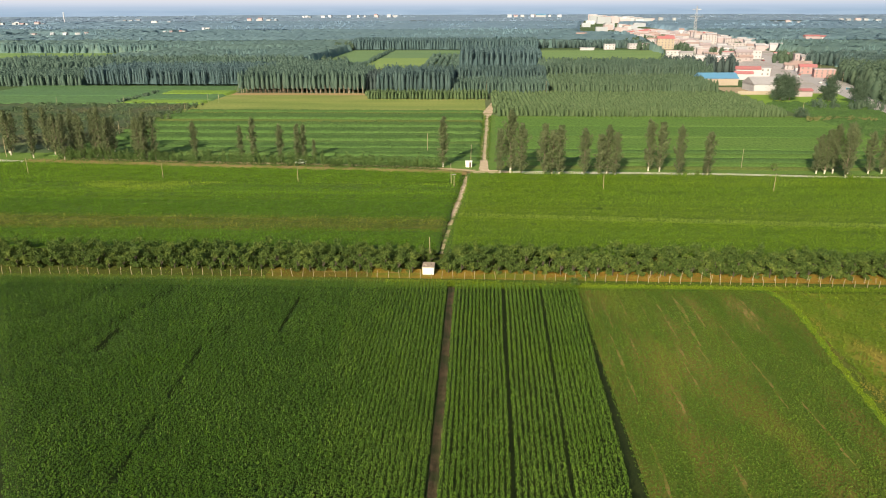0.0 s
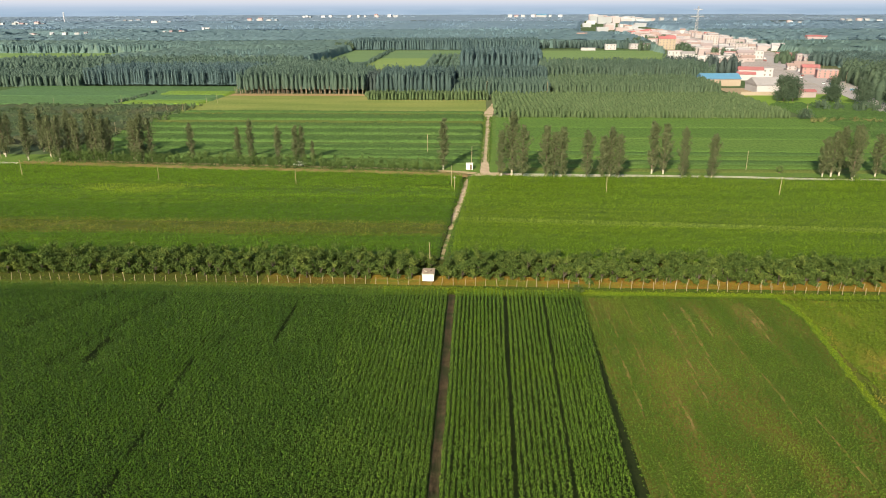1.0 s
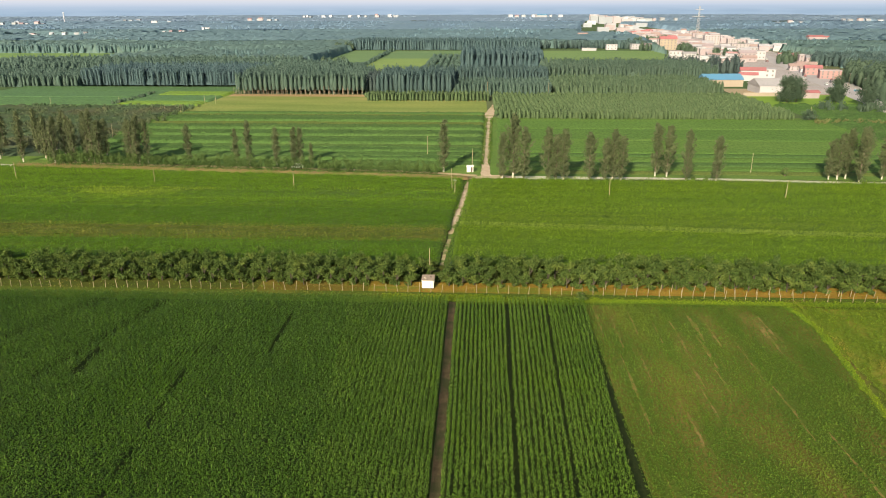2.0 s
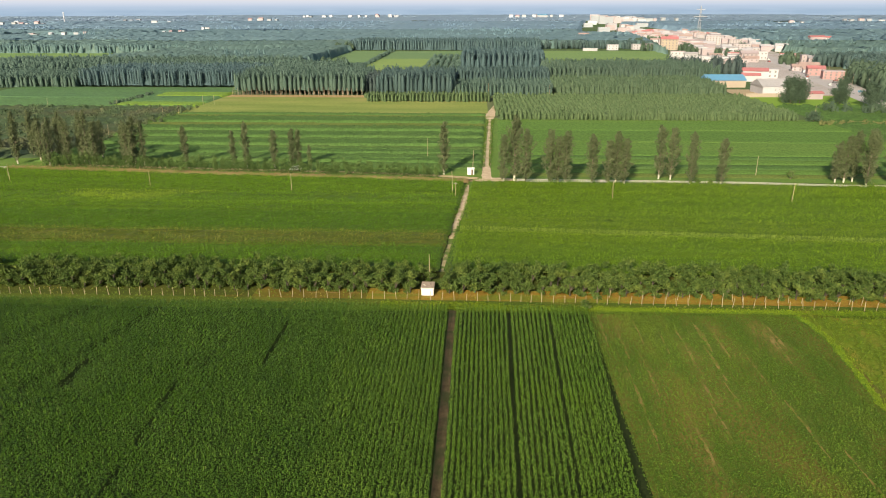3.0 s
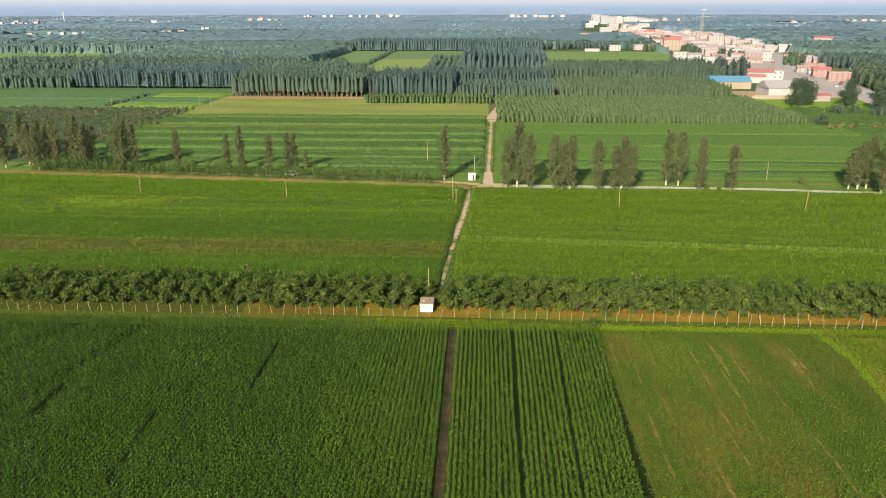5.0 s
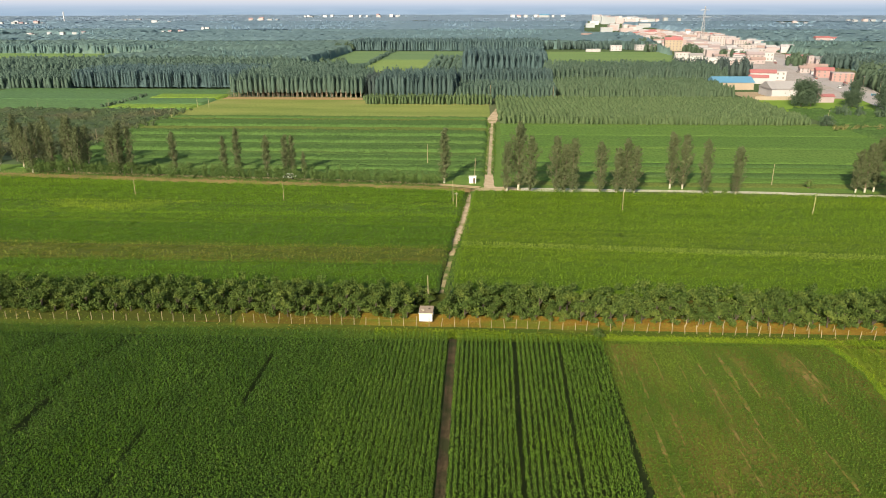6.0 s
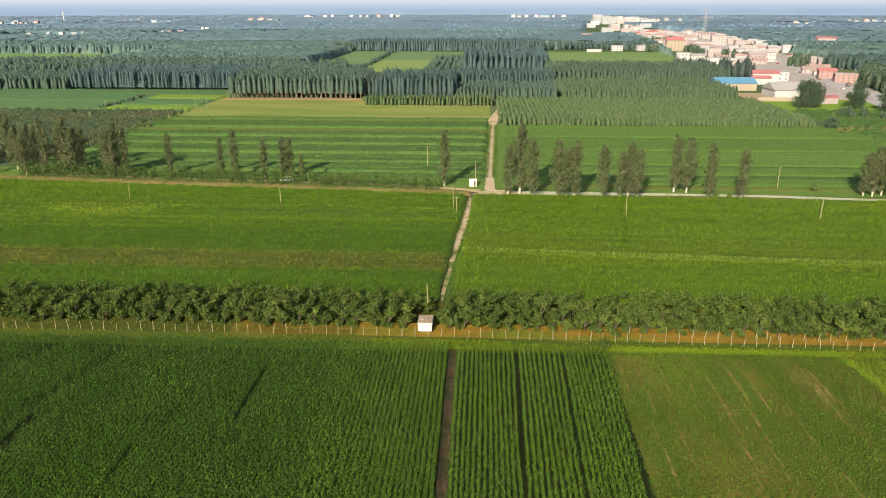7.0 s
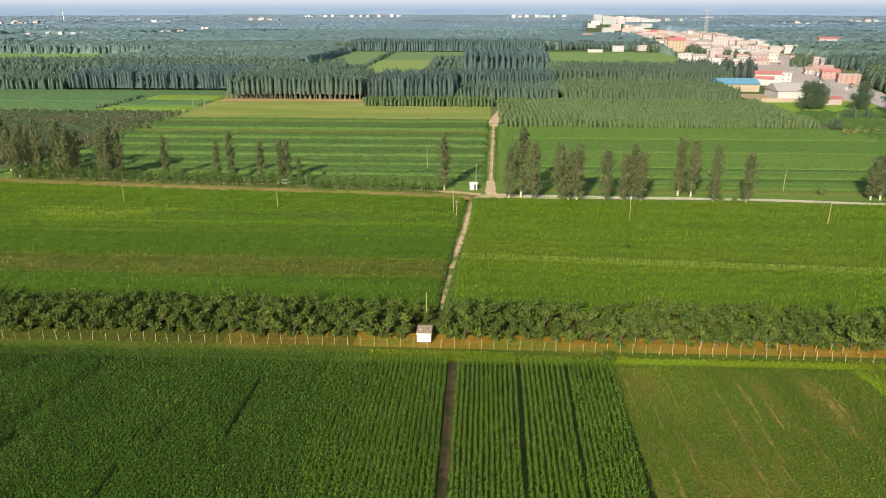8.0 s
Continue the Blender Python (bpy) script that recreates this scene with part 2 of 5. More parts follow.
M_FARWHITE = built("hazed_white_wall", (0.44, 0.45, 0.50), (0.38, 0.385, 0.42), scale=0.05)
M_FARPINK = built("hazed_pink_wall", (0.37, 0.315, 0.335), (0.32, 0.28, 0.30), scale=0.05)
M_FARRED = built("hazed_red_roof", (0.37, 0.24, 0.26), (0.31, 0.22, 0.24), scale=0.05)
M_DUST = earthy("dusty_paving", (0.38, 0.330, 0.315), (0.45, 0.390, 0.370), (0.27, 0.26, 0.21), scale=0.04, fine=0.6, cut=(0.58, 0.72))
# Near-black soil: the shade between maize rows is put into its colour.
M_SHADE_SOIL = earthy("shade_toned_soil", (0.014, 0.024, 0.004), (0.024, 0.034, 0.006), scale=0.4, fine=3.0)
M_YOUNG = leafy("young_poplar_leaf", (0.112, 0.166, 0.076), (0.152, 0.206, 0.094), rough=0.8, glow=0.45)
M_WEEDFLOOR = earthy("bright_grass_floor", (0.11, 0.185, 0.010), (0.17, 0.255, 0.014), (0.13, 0.17, 0.012), scale=0.5, fine=3.0)
M_TANSOIL = earthy("tan_streak_soil", (0.195, 0.145, 0.042), (0.25, 0.178, 0.056), (0.115, 0.118, 0.018), scale=0.8, fine=4.0, cut=(0.44, 0.60))
M_FARCROP = leafy("far_crop_leaf", (0.140, 0.255, 0.080), (0.140, 0.255, 0.080), (0.165, 0.28, 0.085), 0.02, stretch=(0.3, 3.0, 1), fleck=0.8, relief=0.2)
M_DRYRAIL = built("weathered_rail", (0.26, 0.17, 0.07), (0.18, 0.12, 0.05), scale=2.0)
M_STRIPFLOOR = earthy("strip_field_floor", (0.10, 0.175, 0.028), (0.13, 0.20, 0.035), scale=0.15, fine=1.5)
M_MIDCROP_R2 = leafy("crop_leaf_light", (0.110, 0.196, 0.012), (0.186, 0.280, 0.023), (0.190, 0.275, 0.021), 0.07, (0.50, 0.66), stretch=(0.1, 3.0, 1), glow=0.2)
M_TRACK = earthy("worn_track", (0.40, 0.30, 0.17), (0.50, 0.385, 0.23), (0.15, 0.17, 0.045), scale=0.6, fine=2.5, bump=0.08, cut=(0.50, 0.63))
M_TRACK_THIN = earthy("grassy_track", (0.36, 0.28, 0.15), (0.46, 0.36, 0.21), (0.10, 0.14, 0.03), scale=0.7, fine=2.5, bump=0.08, cut=(0.48, 0.60))
M_FARCROP2 = leafy("far_pale_crop_leaf", (0.128, 0.235, 0.085), (0.128, 0.235, 0.085), (0.15, 0.26, 0.09), 0.02, stretch=(0.3, 3.0, 1), fleck=0.8, relief=0.2)
M_BRIGHTCROP = leafy("yellow_green_crop_leaf", (0.25, 0.38, 0.045), (0.25, 0.38, 0.045), (0.28, 0.40, 0.05), 0.03, fleck=0.8, relief=0.2)
M_MAIZE_MID = leafy("mid_maize_leaf", (0.030, 0.078, 0.004), (0.160, 0.250, 0.030), (0.080, 0.146, 0.009), 0.04, glow=0.12, rough=0.45)
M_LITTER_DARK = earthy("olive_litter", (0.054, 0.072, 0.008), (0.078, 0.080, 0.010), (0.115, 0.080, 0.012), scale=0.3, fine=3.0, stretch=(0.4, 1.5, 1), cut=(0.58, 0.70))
# Haze is put into this wood's leaf tone as well.
M_WOOD_TOWN = leafy("hazed_town_wood_leaf", (0.092, 0.142, 0.137), (0.122, 0.172, 0.157), rough=0.8, glow=0.5)
M_WOOD_MID = leafy("middling_poplar_leaf", (0.112, 0.168, 0.099), (0.150, 0.206, 0.119), rough=0.8, glow=0.5)
M_BANK = earthy("tan_bank", (0.26, 0.17, 0.08), (0.33, 0.23, 0.12), (0.15, 0.15, 0.045), scale=0.4, fine=3.0, cut=(0.52, 0.66))
M_PALELINE = leafy("pale_grass_blade", (0.20, 0.28, 0.045), (0.27, 0.335, 0.06), rough=0.7)
M_LITTER_MID = earthy("mixed_litter", (0.120, 0.090, 0.011), (0.165, 0.118, 0.016), (0.098, 0.104, 0.011), scale=0.3, fine=3.0, stretch=(0.4, 1.5, 1), cut=(0.50, 0.64))

# ---- builders ----
def soup(name, verts, tris, material, smooth=False):
    """One mesh from arrays of vertices and triangles."""
    me = bpy.data.meshes.new(name)
    verts, tris = np.asarray(verts, np.float32), np.asarray(tris, np.int32)
    me.vertices.add(len(verts))
    me.vertices.foreach_set("co", verts.ravel())
    me.loops.add(tris.size)
    me.loops.foreach_set("vertex_index", tris.ravel())
    me.polygons.add(len(tris))
    me.polygons.foreach_set("loop_start", np.arange(0, tris.size, 3, dtype=np.int32))
    me.update(calc_edges=True)
    me.validate()
    for m in material if isinstance(material, (list, tuple)) else [material]:
        me.materials.append(m)
    if smooth:
        me.polygons.foreach_set("use_smooth", np.ones(len(tris), bool))
    return me


def part(name, bm, material, parent, label=""):
    """A bmesh, or a mesh, as one object under a thing or part."""
    if isinstance(bm, bmesh.types.BMesh):
        me = bpy.data.meshes.new(name)
        bm.to_mesh(me)
        bm.free()
        me.materials.append(material)
    else:
        me = bm
    ob = new(name, me)
    ob.parent = parent
    if label:
        tagged(ob, label)
    return ob


def thing(name, label, category, group="", at=None, kind=""):
    ob = tagged(new(name), label, category, group, kind)
    if at is not None:
        ob.matrix_basis = at
    return ob


def box_bm(x0, x1, y0, y1, z0, z1, bm=None, bevel=0.0):
    bm = bm or bmesh.new()
    r = bmesh.ops.create_cube(bm, size=1.0, matrix=Matrix.LocRotScale(((x0 + x1) / 2, (y0 + y1) / 2, (z0 + z1) / 2), None, (x1 - x0, y1 - y0, z1 - z0)))
    if bevel:
        es = list({e for v in r["verts"] for e in v.link_edges})
        bmesh.ops.bevel(bm, geom=es, offset=bevel, segments=1, affect="EDGES")
    return bm


def tube_bm(points, radii, sides=6, bm=None):
    """A tapered tube through points."""
    bm = bm or bmesh.new()
    rings = []
    for i, p in enumerate(points):
        p = Vector(p)
        way = (Vector(points[min(i + 1, len(points) - 1)]) - Vector(points[max(i - 1, 0)])).normalized()
        q = way.to_track_quat("Z", "Y")
        rings.append([bm.verts.new(p + q @ Vector((math.cos(a) * radii[i], math.sin(a) * radii[i], 0))) for a in [2 * math.pi * k / sides for k in range(sides)]])
    for a, b in zip(rings, rings[1:]):
        for k in range(sides):
            bm.faces.new((a[k], a[(k + 1) % sides], b[(k + 1) % sides], b[k]))
    bm.faces.new(rings[0][::-1])
    bm.faces.new(rings[-1])
    return bm


def sheet(name, x0, x1, lo, hi, z, material, label, category="field", cell=4.0, rough=0.0, parent=None):
    """A piece of ground between two straight or wavy edges: lo(x) and hi(x) give y."""
    nx = max(2, int((x1 - x0) / cell) + 1)
    xs = np.linspace(x0, x1, nx)
    ylo, yhi = np.array([lo(v) for v in xs]), np.array([hi(v) for v in xs])
    ny = max(2, int(np.max(yhi - ylo) / cell) + 1)
    s = np.linspace(0, 1, ny)
    Y = ylo[None, :] + (yhi - ylo)[None, :] * s[:, None]
    X = np.repeat(xs[None, :], ny, 0)
    Z = np.full_like(X, z)
    if rough:
        Z = Z + np.random.uniform(0, rough, Z.shape)
    idx = np.arange(nx * ny).reshape(ny, nx)
    a, b, c, d = idx[:-1, :-1].ravel(), idx[:-1, 1:].ravel(), idx[1:, 1:].ravel(), idx[1:, :-1].ravel()
    tris = np.concatenate([np.stack([a, b, c], 1), np.stack([a, c, d], 1)])
    ob = new(name, soup(name, np.stack([X, Y, Z], -1).reshape(-1, 3), tris, material))
    return tagged(ob, label, category, kind="structure")


def track(name, points, widths, z, material, label, category="road", wobble=0.0, thick=0.0):
    """A ribbon of road through points, finely stepped, with an uneven edge."""
    pts = [Vector((*p, 0)) for p in points]
    rows = []
    for (p, q), (w0, w1) in zip(zip(pts, pts[1:]), zip(widths, widths[1:])):
        n = max(1, int((q - p).length / (0.7 if wobble else 4.0)))
        for i in range(n):
            rows.append((p.lerp(q, i / n), (q - p).normalized(), w0 + (w1 - w0) * i / n))
    rows.append((pts[-1], (pts[-1] - pts[-2]).normalized(), widths[-1]))
    verts, tris = [], []
    for p, way, w in rows:
        side = Vector((way.y, -way.x, 0))
        l, r = (1.0 * wobble * noise.noise(p * 0.4 + Vector((k, 0, 0))) + 0.12 * wobble * noise.noise(p * 1.1 + Vector((k, 5, 0))) for k in (0, 40))
        verts += [p - side * (w / 2 + l) + Vector((0, 0, z)), p + Vector((0, 0, z + 0.03)), p + side * (w / 2 + r) + Vector((0, 0, z))]
    for i in range(len(rows) - 1):
        a, b = 3 * i, 3 * i + 3
        for k in (0, 1):
            tris += [(a + k, a + k + 1, b + k + 1), (a + k, b + k + 1, b + k)]
    ob = new(name, soup(name, verts, tris, material))
    return tagged(ob, label, category, kind="structure")


def blades(specs):
    """Leaf blades, each base, bend, tip, half width: pointed at both ends and folded at the bend."""
    V, T = [], []
    for base, bend, tip, w in specs:
        base, bend, tip = Vector(base), Vector(bend), Vector(tip)
        side = (tip - base).cross(Vector((0, 0, 1)))
        side = side.normalized() * w if side.length > 1e-6 else Vector((w, 0, 0))
        k = len(V)
        V += [base, bend - side, bend + side, tip]
        T += [(k, k + 2, k + 1), (k + 1, k + 2, k + 3)]
    return np.array([tuple(v) for v in V]), np.array(T)


def maize_plant(rng, leaves=8, height=2.1, reach=0.75, width=0.05):
    """Arching leaves up the stalk, most of them reaching across the row."""
    specs, turn = [], rng.normal(0, 0.45)
    for i in range(leaves):
        a = turn + math.pi * (i % 2) + rng.uniform(-0.55, 0.55) if i % 3 else rng.uniform(0, 6.28)
        z = height * (0.42 + 0.54 * i / leaves)
        r = reach * rng.uniform(0.75, 1.15) * (1.0 - 0.3 * i / leaves)
        c, s = math.cos(a), math.sin(a)
        specs.append(((0.02 * c, 0.02 * s, z), (r * 0.5 * c, r * 0.5 * s, z + 0.32 * reach), (r * c, r * s, z - rng.uniform(-0.1, 0.5) * reach), width))
    return blades(specs)


def tassel_plant(rng, height=2.1):
    specs = []
    for i in range(4):
        a = rng.uniform(0, 6.28)
        c, s = math.cos(a), math.sin(a)
        specs.append(((0, 0, height * 0.92), (0.06 * c, 0.06 * s, height * 1.04), (0.15 * c, 0.15 * s, height * 1.08), 0.018))
    return blades(specs)


def bush_plant(rng, leaves=9, height=0.55, reach=0.4, width=0.1):
    specs = []
    for i in range(leaves):
        a, r = rng.uniform(0, 6.28), reach * rng.uniform(0.35, 1.0)
        c, s, z = math.cos(a), math.sin(a), height * rng.uniform(0.45, 1.0)
        specs.append(((r * 0.2 * c, r * 0.2 * s, z * 0.7), (r * 0.6 * c, r * 0.6 * s, z), (r * c, r * s, z * 0.9), width))
    return blades(specs)


def leaf_cloud(centres, spread, size, count, rng, flat=0.5, lay=1.0):
    """Leaf clumps as small bent quads round the centres, facing every way."""
    n = len(centres)
    pick = rng.integers(0, n, count)
    p = np.asarray(centres)[pick] + rng.normal(0, 1, (count, 3)) * np.asarray(spread)
    u = rng.normal(0, 1, (count, 3))
    u[:, 2] *= flat
    u /= np.linalg.norm(u, axis=1)[:, None]
    v = np.cross(u, rng.normal(0, 1, (count, 3)))
    u[:, 2] *= lay
    v[:, 2] *= lay
    u /= np.linalg.norm(u, axis=1)[:, None]
    v /= np.linalg.norm(v, axis=1)[:, None]
    s = (size * rng.uniform(0.6, 1.3, count))[:, None]
    bend = np.cross(u, v) * s * 0.35
    V = np.stack([p - u * s, p - v * s * 0.55 + bend, p + u * s, p + v * s * 0.55 + bend], 1).reshape(-1, 3)
    k = np.arange(count)[:, None] * 4
    T = np.concatenate([k + [0, 1, 2], k + [0, 2, 3]])
    return V, T


def shell_leaves(p, out, size, r, wild=0.5):
    """Leaf sprays at the points p, lying on the crown's surface whose outward ways are out, each turned a little off it."""
    n = out / np.linalg.norm(out, axis=1)[:, None] + r.normal(0, wild, out.shape)
    n /= np.linalg.norm(n, axis=1)[:, None]
    u = np.cross(n, r.normal(0, 1, n.shape))
    u /= np.linalg.norm(u, axis=1)[:, None]
    v = np.cross(n, u)
    s = (size * r.uniform(0.6, 1.35, len(p)))[:, None]
    V = np.stack([p - u * s, p - v * s * 0.6 - n * s * 0.3, p + u * s, p + v * s * 0.6 - n * s * 0.3], 1).reshape(-1, 3)
    k = np.arange(len(p))[:, None] * 4
    return V, np.concatenate([k + [0, 1, 2], k + [0, 2, 3]])


def clump_leaves(centres, spread, size, count, r, wild=0.6):
    """Leaf sprays in round clumps about the centres, facing out of clump and crown alike."""
    c = np.asarray(centres, float)[r.integers(0, len(centres), count)]
    d = r.normal(0, 1, (count, 3))
    d /= np.linalg.norm(d, axis=1)[:, None]
    p = c + d * np.asarray(spread) * r.uniform(0.55, 1.15, (count, 1))
    axis = p * (1, 1, 0) + (0, 0, 0.6)
    axis /= np.linalg.norm(axis, axis=1)[:, None] + 1e-6
    return shell_leaves(p, d + 0.7 * axis, size, r, wild)


def spread_out(templates, pos, rng, size=(0.85, 1.15), tilt=0.08, turn=None):
    """Copies of the templates at all positions, joined into arrays."""
    pos = np.asarray(pos, float)
    kinds = rng.integers(0, len(templates), len(pos))
    V, T, base = [], [], 0
    for k, (tv, tt) in enumerate(templates):
        p = pos[kinds == k]
        n = len(p)
        if not n:
            continue
        a = rng.uniform(0, 2 * math.pi, n) if turn is None else turn + rng.normal(0, 0.5, n)
        s = rng.uniform(*size, n)
        c, q = np.cos(a) * s, np.sin(a) * s
        x = tv[None, :, 0] * c[:, None] - tv[None, :, 1] * q[:, None]
        y = tv[None, :, 0] * q[:, None] + tv[None, :, 1] * c[:, None]
        z = np.repeat(tv[None, :, 2], n, 0) * s[:, None]
        x = x + z * rng.normal(0, tilt, n)[:, None] + p[:, 0:1]
        y = y + z * rng.normal(0, tilt, n)[:, None] + p[:, 1:2]
        z = z + p[:, 2:3]
        V.append(np.stack([x, y, z], -1).reshape(-1, 3))
        T.append((tt[None] + (np.arange(n) * len(tv))[:, None, None]).reshape(-1, 3) + base)
        base += n * len(tv)
    return np.concatenate(V), np.concatenate(T)


def rows_of(x0, x1, lo, hi, row, step, along="x", jitter=0.12, rng=None, z=0.0, keep=None):
    """Positions in straight rows inside x0..x1 and lo(x)..hi(x)."""
    ylo = min(lo(x0), lo(x1))
    yhi = max(hi(x0), hi(x1))
    if along == "x":
        Y, X = np.meshgrid(np.arange(ylo, yhi, row), np.arange(x0, x1, step), indexing="ij")
    else:
        X, Y = np.meshgrid(np.arange(x0, x1, row), np.arange(ylo, yhi, step), indexing="ij")
    X, Y = X.ravel(), Y.ravel()
    big, small = rng.normal(0, jitter * step * 2, len(X)), rng.normal(0, jitter * row, len(X))
    X, Y = (X + big, Y + small) if along == "x" else (X + small, Y + big)
    ok = (Y > np.array([lo(v) for v in X])) & (Y < np.array([hi(v) for v in X])) & (X > x0) & (X < x1)
    if keep is not None:
        ok &= keep(X, Y)
    return np.stack([X[ok], Y[ok], np.full(ok.sum(), z)], 1)


def canopy(name, label, x0, x1, lo, hi, height, material, cell=1.1, rough=0.35, category="crop", skirt=0.0):
    """A standing crop seen from far off: a rough, lumpy top that falls to the ground at its edges."""
    ob = sheet(name, x0, x1, lo, hi, height, material, label, category, cell, 0.0)
    me = ob.data
    n = len(me.vertices)
    co = np.empty(n * 3, np.float32)
    me.vertices.foreach_get("co", co)
    co = co.reshape(-1, 3)
    co[:, 2] += rng.normal(0, rough, n)
    nx = max(2, int((x1 - x0) / cell) + 1)
    edge = np.zeros((n // nx, nx), bool)
    edge[0], edge[-1], edge[:, 0], edge[:, -1] = True, True, True, True
    co[~edge.ravel(), :2] += rng.normal(0, cell * 0.18, (int((~edge).sum()), 2))
    co[edge.ravel(), 2] = height * skirt - 0.05
    me.vertices.foreach_set("co", co.ravel())
    me.update()
    if height > 3:
        me.polygons.foreach_set("use_smooth", np.ones(len(me.polygons), bool))
    return tagged(ob, kind="stuff")


def level(v):
    return lambda x: v


def slope(a, b):
    return lambda x: a + b * x


def crop(name, label, category, templates, pos, material, rng, smooth=False, **k):
    V, T = spread_out(templates, pos, rng, **k)
    ob = new(name, soup(name, V, T, material, smooth))
    return tagged(ob, label, category, kind="stuff")

# ---- ground ----
rng = np.random.default_rng(7)
ground = sheet("ground", -4800, 4800, level(-1500), level(4900), -0.12, M_GROUND, "flat green farmland reaching to the horizon", "ground", cell=200)

# a glowing ring closes the view, haze and sky painted on it by height
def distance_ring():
    m, nt, bsdf, out = shader("far_haze_and_sky")
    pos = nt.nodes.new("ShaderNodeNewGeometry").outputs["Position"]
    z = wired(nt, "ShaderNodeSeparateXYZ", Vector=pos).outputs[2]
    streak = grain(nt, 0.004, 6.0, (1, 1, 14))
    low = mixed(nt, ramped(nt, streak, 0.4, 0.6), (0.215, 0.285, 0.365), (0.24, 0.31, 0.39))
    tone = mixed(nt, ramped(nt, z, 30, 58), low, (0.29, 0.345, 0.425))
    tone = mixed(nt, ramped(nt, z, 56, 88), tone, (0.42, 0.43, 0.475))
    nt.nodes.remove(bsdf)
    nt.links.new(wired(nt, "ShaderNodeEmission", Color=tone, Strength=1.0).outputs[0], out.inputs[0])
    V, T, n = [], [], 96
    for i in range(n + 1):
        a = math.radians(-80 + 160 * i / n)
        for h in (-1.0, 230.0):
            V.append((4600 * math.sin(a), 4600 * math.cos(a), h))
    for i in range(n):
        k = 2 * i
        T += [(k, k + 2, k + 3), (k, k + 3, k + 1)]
    tagged(new("backdrop", soup("backdrop", V, T, m)), "blue haze and pale evening sky painted on a glowing ring", "backdrop", kind="structure")


distance_ring()

# ---- fields: floors under the crops ----
ROAD_R = slope(222.9, -0.022)      # middle line of the concrete road to the east
BANK = slope(220.0, -0.085)        # dry bank to the west
sheet("field_floor", -120, -0.75, level(-60), level(123.5), 0.0, M_SHADE_SOIL, "soil under tall maize, darkened for shade")
sheet("field_floor", 0.55, 23.3, level(-60), level(124.0), 0.0, M_SHADE_SOIL, "soil between maize rows, darkened for shade")
sheet("field_floor", 23.3, 59.9, level(-60), level(124.4), 0.02, earthy("patchy_bean_soil", (0.128, 0.112, 0.022), (0.162, 0.130, 0.030), (0.072, 0.100, 0.012), scale=0.3, fine=2.0, stretch=(1.6, 0.35, 1), cut=(0.38, 0.54)), "patchy bean field floor with bare tan streaks", cell=2)
sheet("field_floor", 59.9, 125, level(-60), level(126.0), 0.0, earthy("rough_grass_floor", (0.115, 0.160, 0.010), (0.145, 0.178, 0.014), (0.27, 0.195, 0.040), scale=0.16, fine=1.5, stretch=(1.2, 0.5, 1), cut=(0.52, 0.66)), "rough yellow grass")
sheet("field_verge", -120, 125, level(123.5), level(128.4), 0.03, M_VERGE, "olive grass strip in front of the fence", "verge", cell=2, rough=0.08)
for a, b, m in ((-120, -37, M_LITTER_DARK), (-37, -16, M_LITTER_MID), (-16, 125, M_LITTER)):
    sheet("field_verge", a, b, level(128.4), level(133.5), 0.05, m, "orange-brown bare strip along the fence" if m is M_LITTER else "olive-brown weedy strip along the fence", "verge", cell=2, rough=0.08)
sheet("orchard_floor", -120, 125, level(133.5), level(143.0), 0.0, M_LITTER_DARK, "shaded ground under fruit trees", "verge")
sheet("field_floor", -170, -2.5, level(143), BANK, 0.0, M_UNDER, "green crop floor west of the track")
sheet("field_floor", 1.5, 150, level(143), lambda x: ROAD_R(x) - 2.5, 0.0, M_UNDER, "green crop floor east of the track")
sheet("field_floor", -175, 5.5, lambda x: BANK(x) + 4, level(365), 0.0, M_STRIPFLOOR, "green strip fields beyond the bank", cell=6)
sheet("field_floor", 7.0, 170, lambda x: ROAD_R(x) + 2.5, level(351), 0.0, M_STRIPFLOOR, "smooth green field beyond the road", cell=6)
sheet("field_floor", -148, 9, level(364), level(434), 0.02, M_OLIVE, "pale olive stubble field", cell=6)

track("footpath", [(-0.1, -60), (-0.1, 124)], [1.15, 1.15], 0.05, M_SOIL_DARK, "narrow dark earth path between maize fields", "path", 0.15)
track("farm_track", [(-1.4, 171.8), (0.0, 190), (1.2, 209), (2.6, 220)], [1.7, 1.8, 2.0, 2.8], 0.066, M_SAND, "pale sandy track between green fields", "path", 0.3)
track("farm_track", [(-3.0, 143), (-2.2, 158), (-1.4, 172)], [0.7, 1.0, 1.3], 0.06, M_TRACK_THIN, "worn sandy track between green fields", "path", 0.3)
track("ditch", [(-3.9, 143), (-3.1, 158), (-2.4, 172), (-1.2, 190)], [0.9, 0.9, 0.8, 0.5], 0.04, M_SOIL_DARK, "shallow dark ditch beside the sandy track", "ditch", 0.2)
track("farm_road", [(3.6, 219), (6.8, 224), (7.0, 240), (8.2, 292), (9.6, 345), (10.0, 360), (13.5, 395), (15.5, 412)], [3.6, 3.2, 2.6, 2.5, 2.9, 4.8, 2.6, 2.0], 0.07, M_SAND, "pale sandy farm road running north", "road", 0.4)
track("farm_road", [(3.5, 219.5), (6.0, 222.0), (11.0, 223.2), (16.0, 222.9)], [3.5, 6.4, 5.6, 2.8], 0.11, M_SAND, "trodden sandy crossing", "road", 0.3)
track("concrete_road", [(12, 222.8), (60, 222.9), (85, 222.2), (110, 219.6), (170, 217.0)], [4.5, 2.6, 2.6, 2.8, 2.8], 0.08, M_CONCRETE_ROAD, "narrow pale concrete road lined with poplars", "road", 0.1)
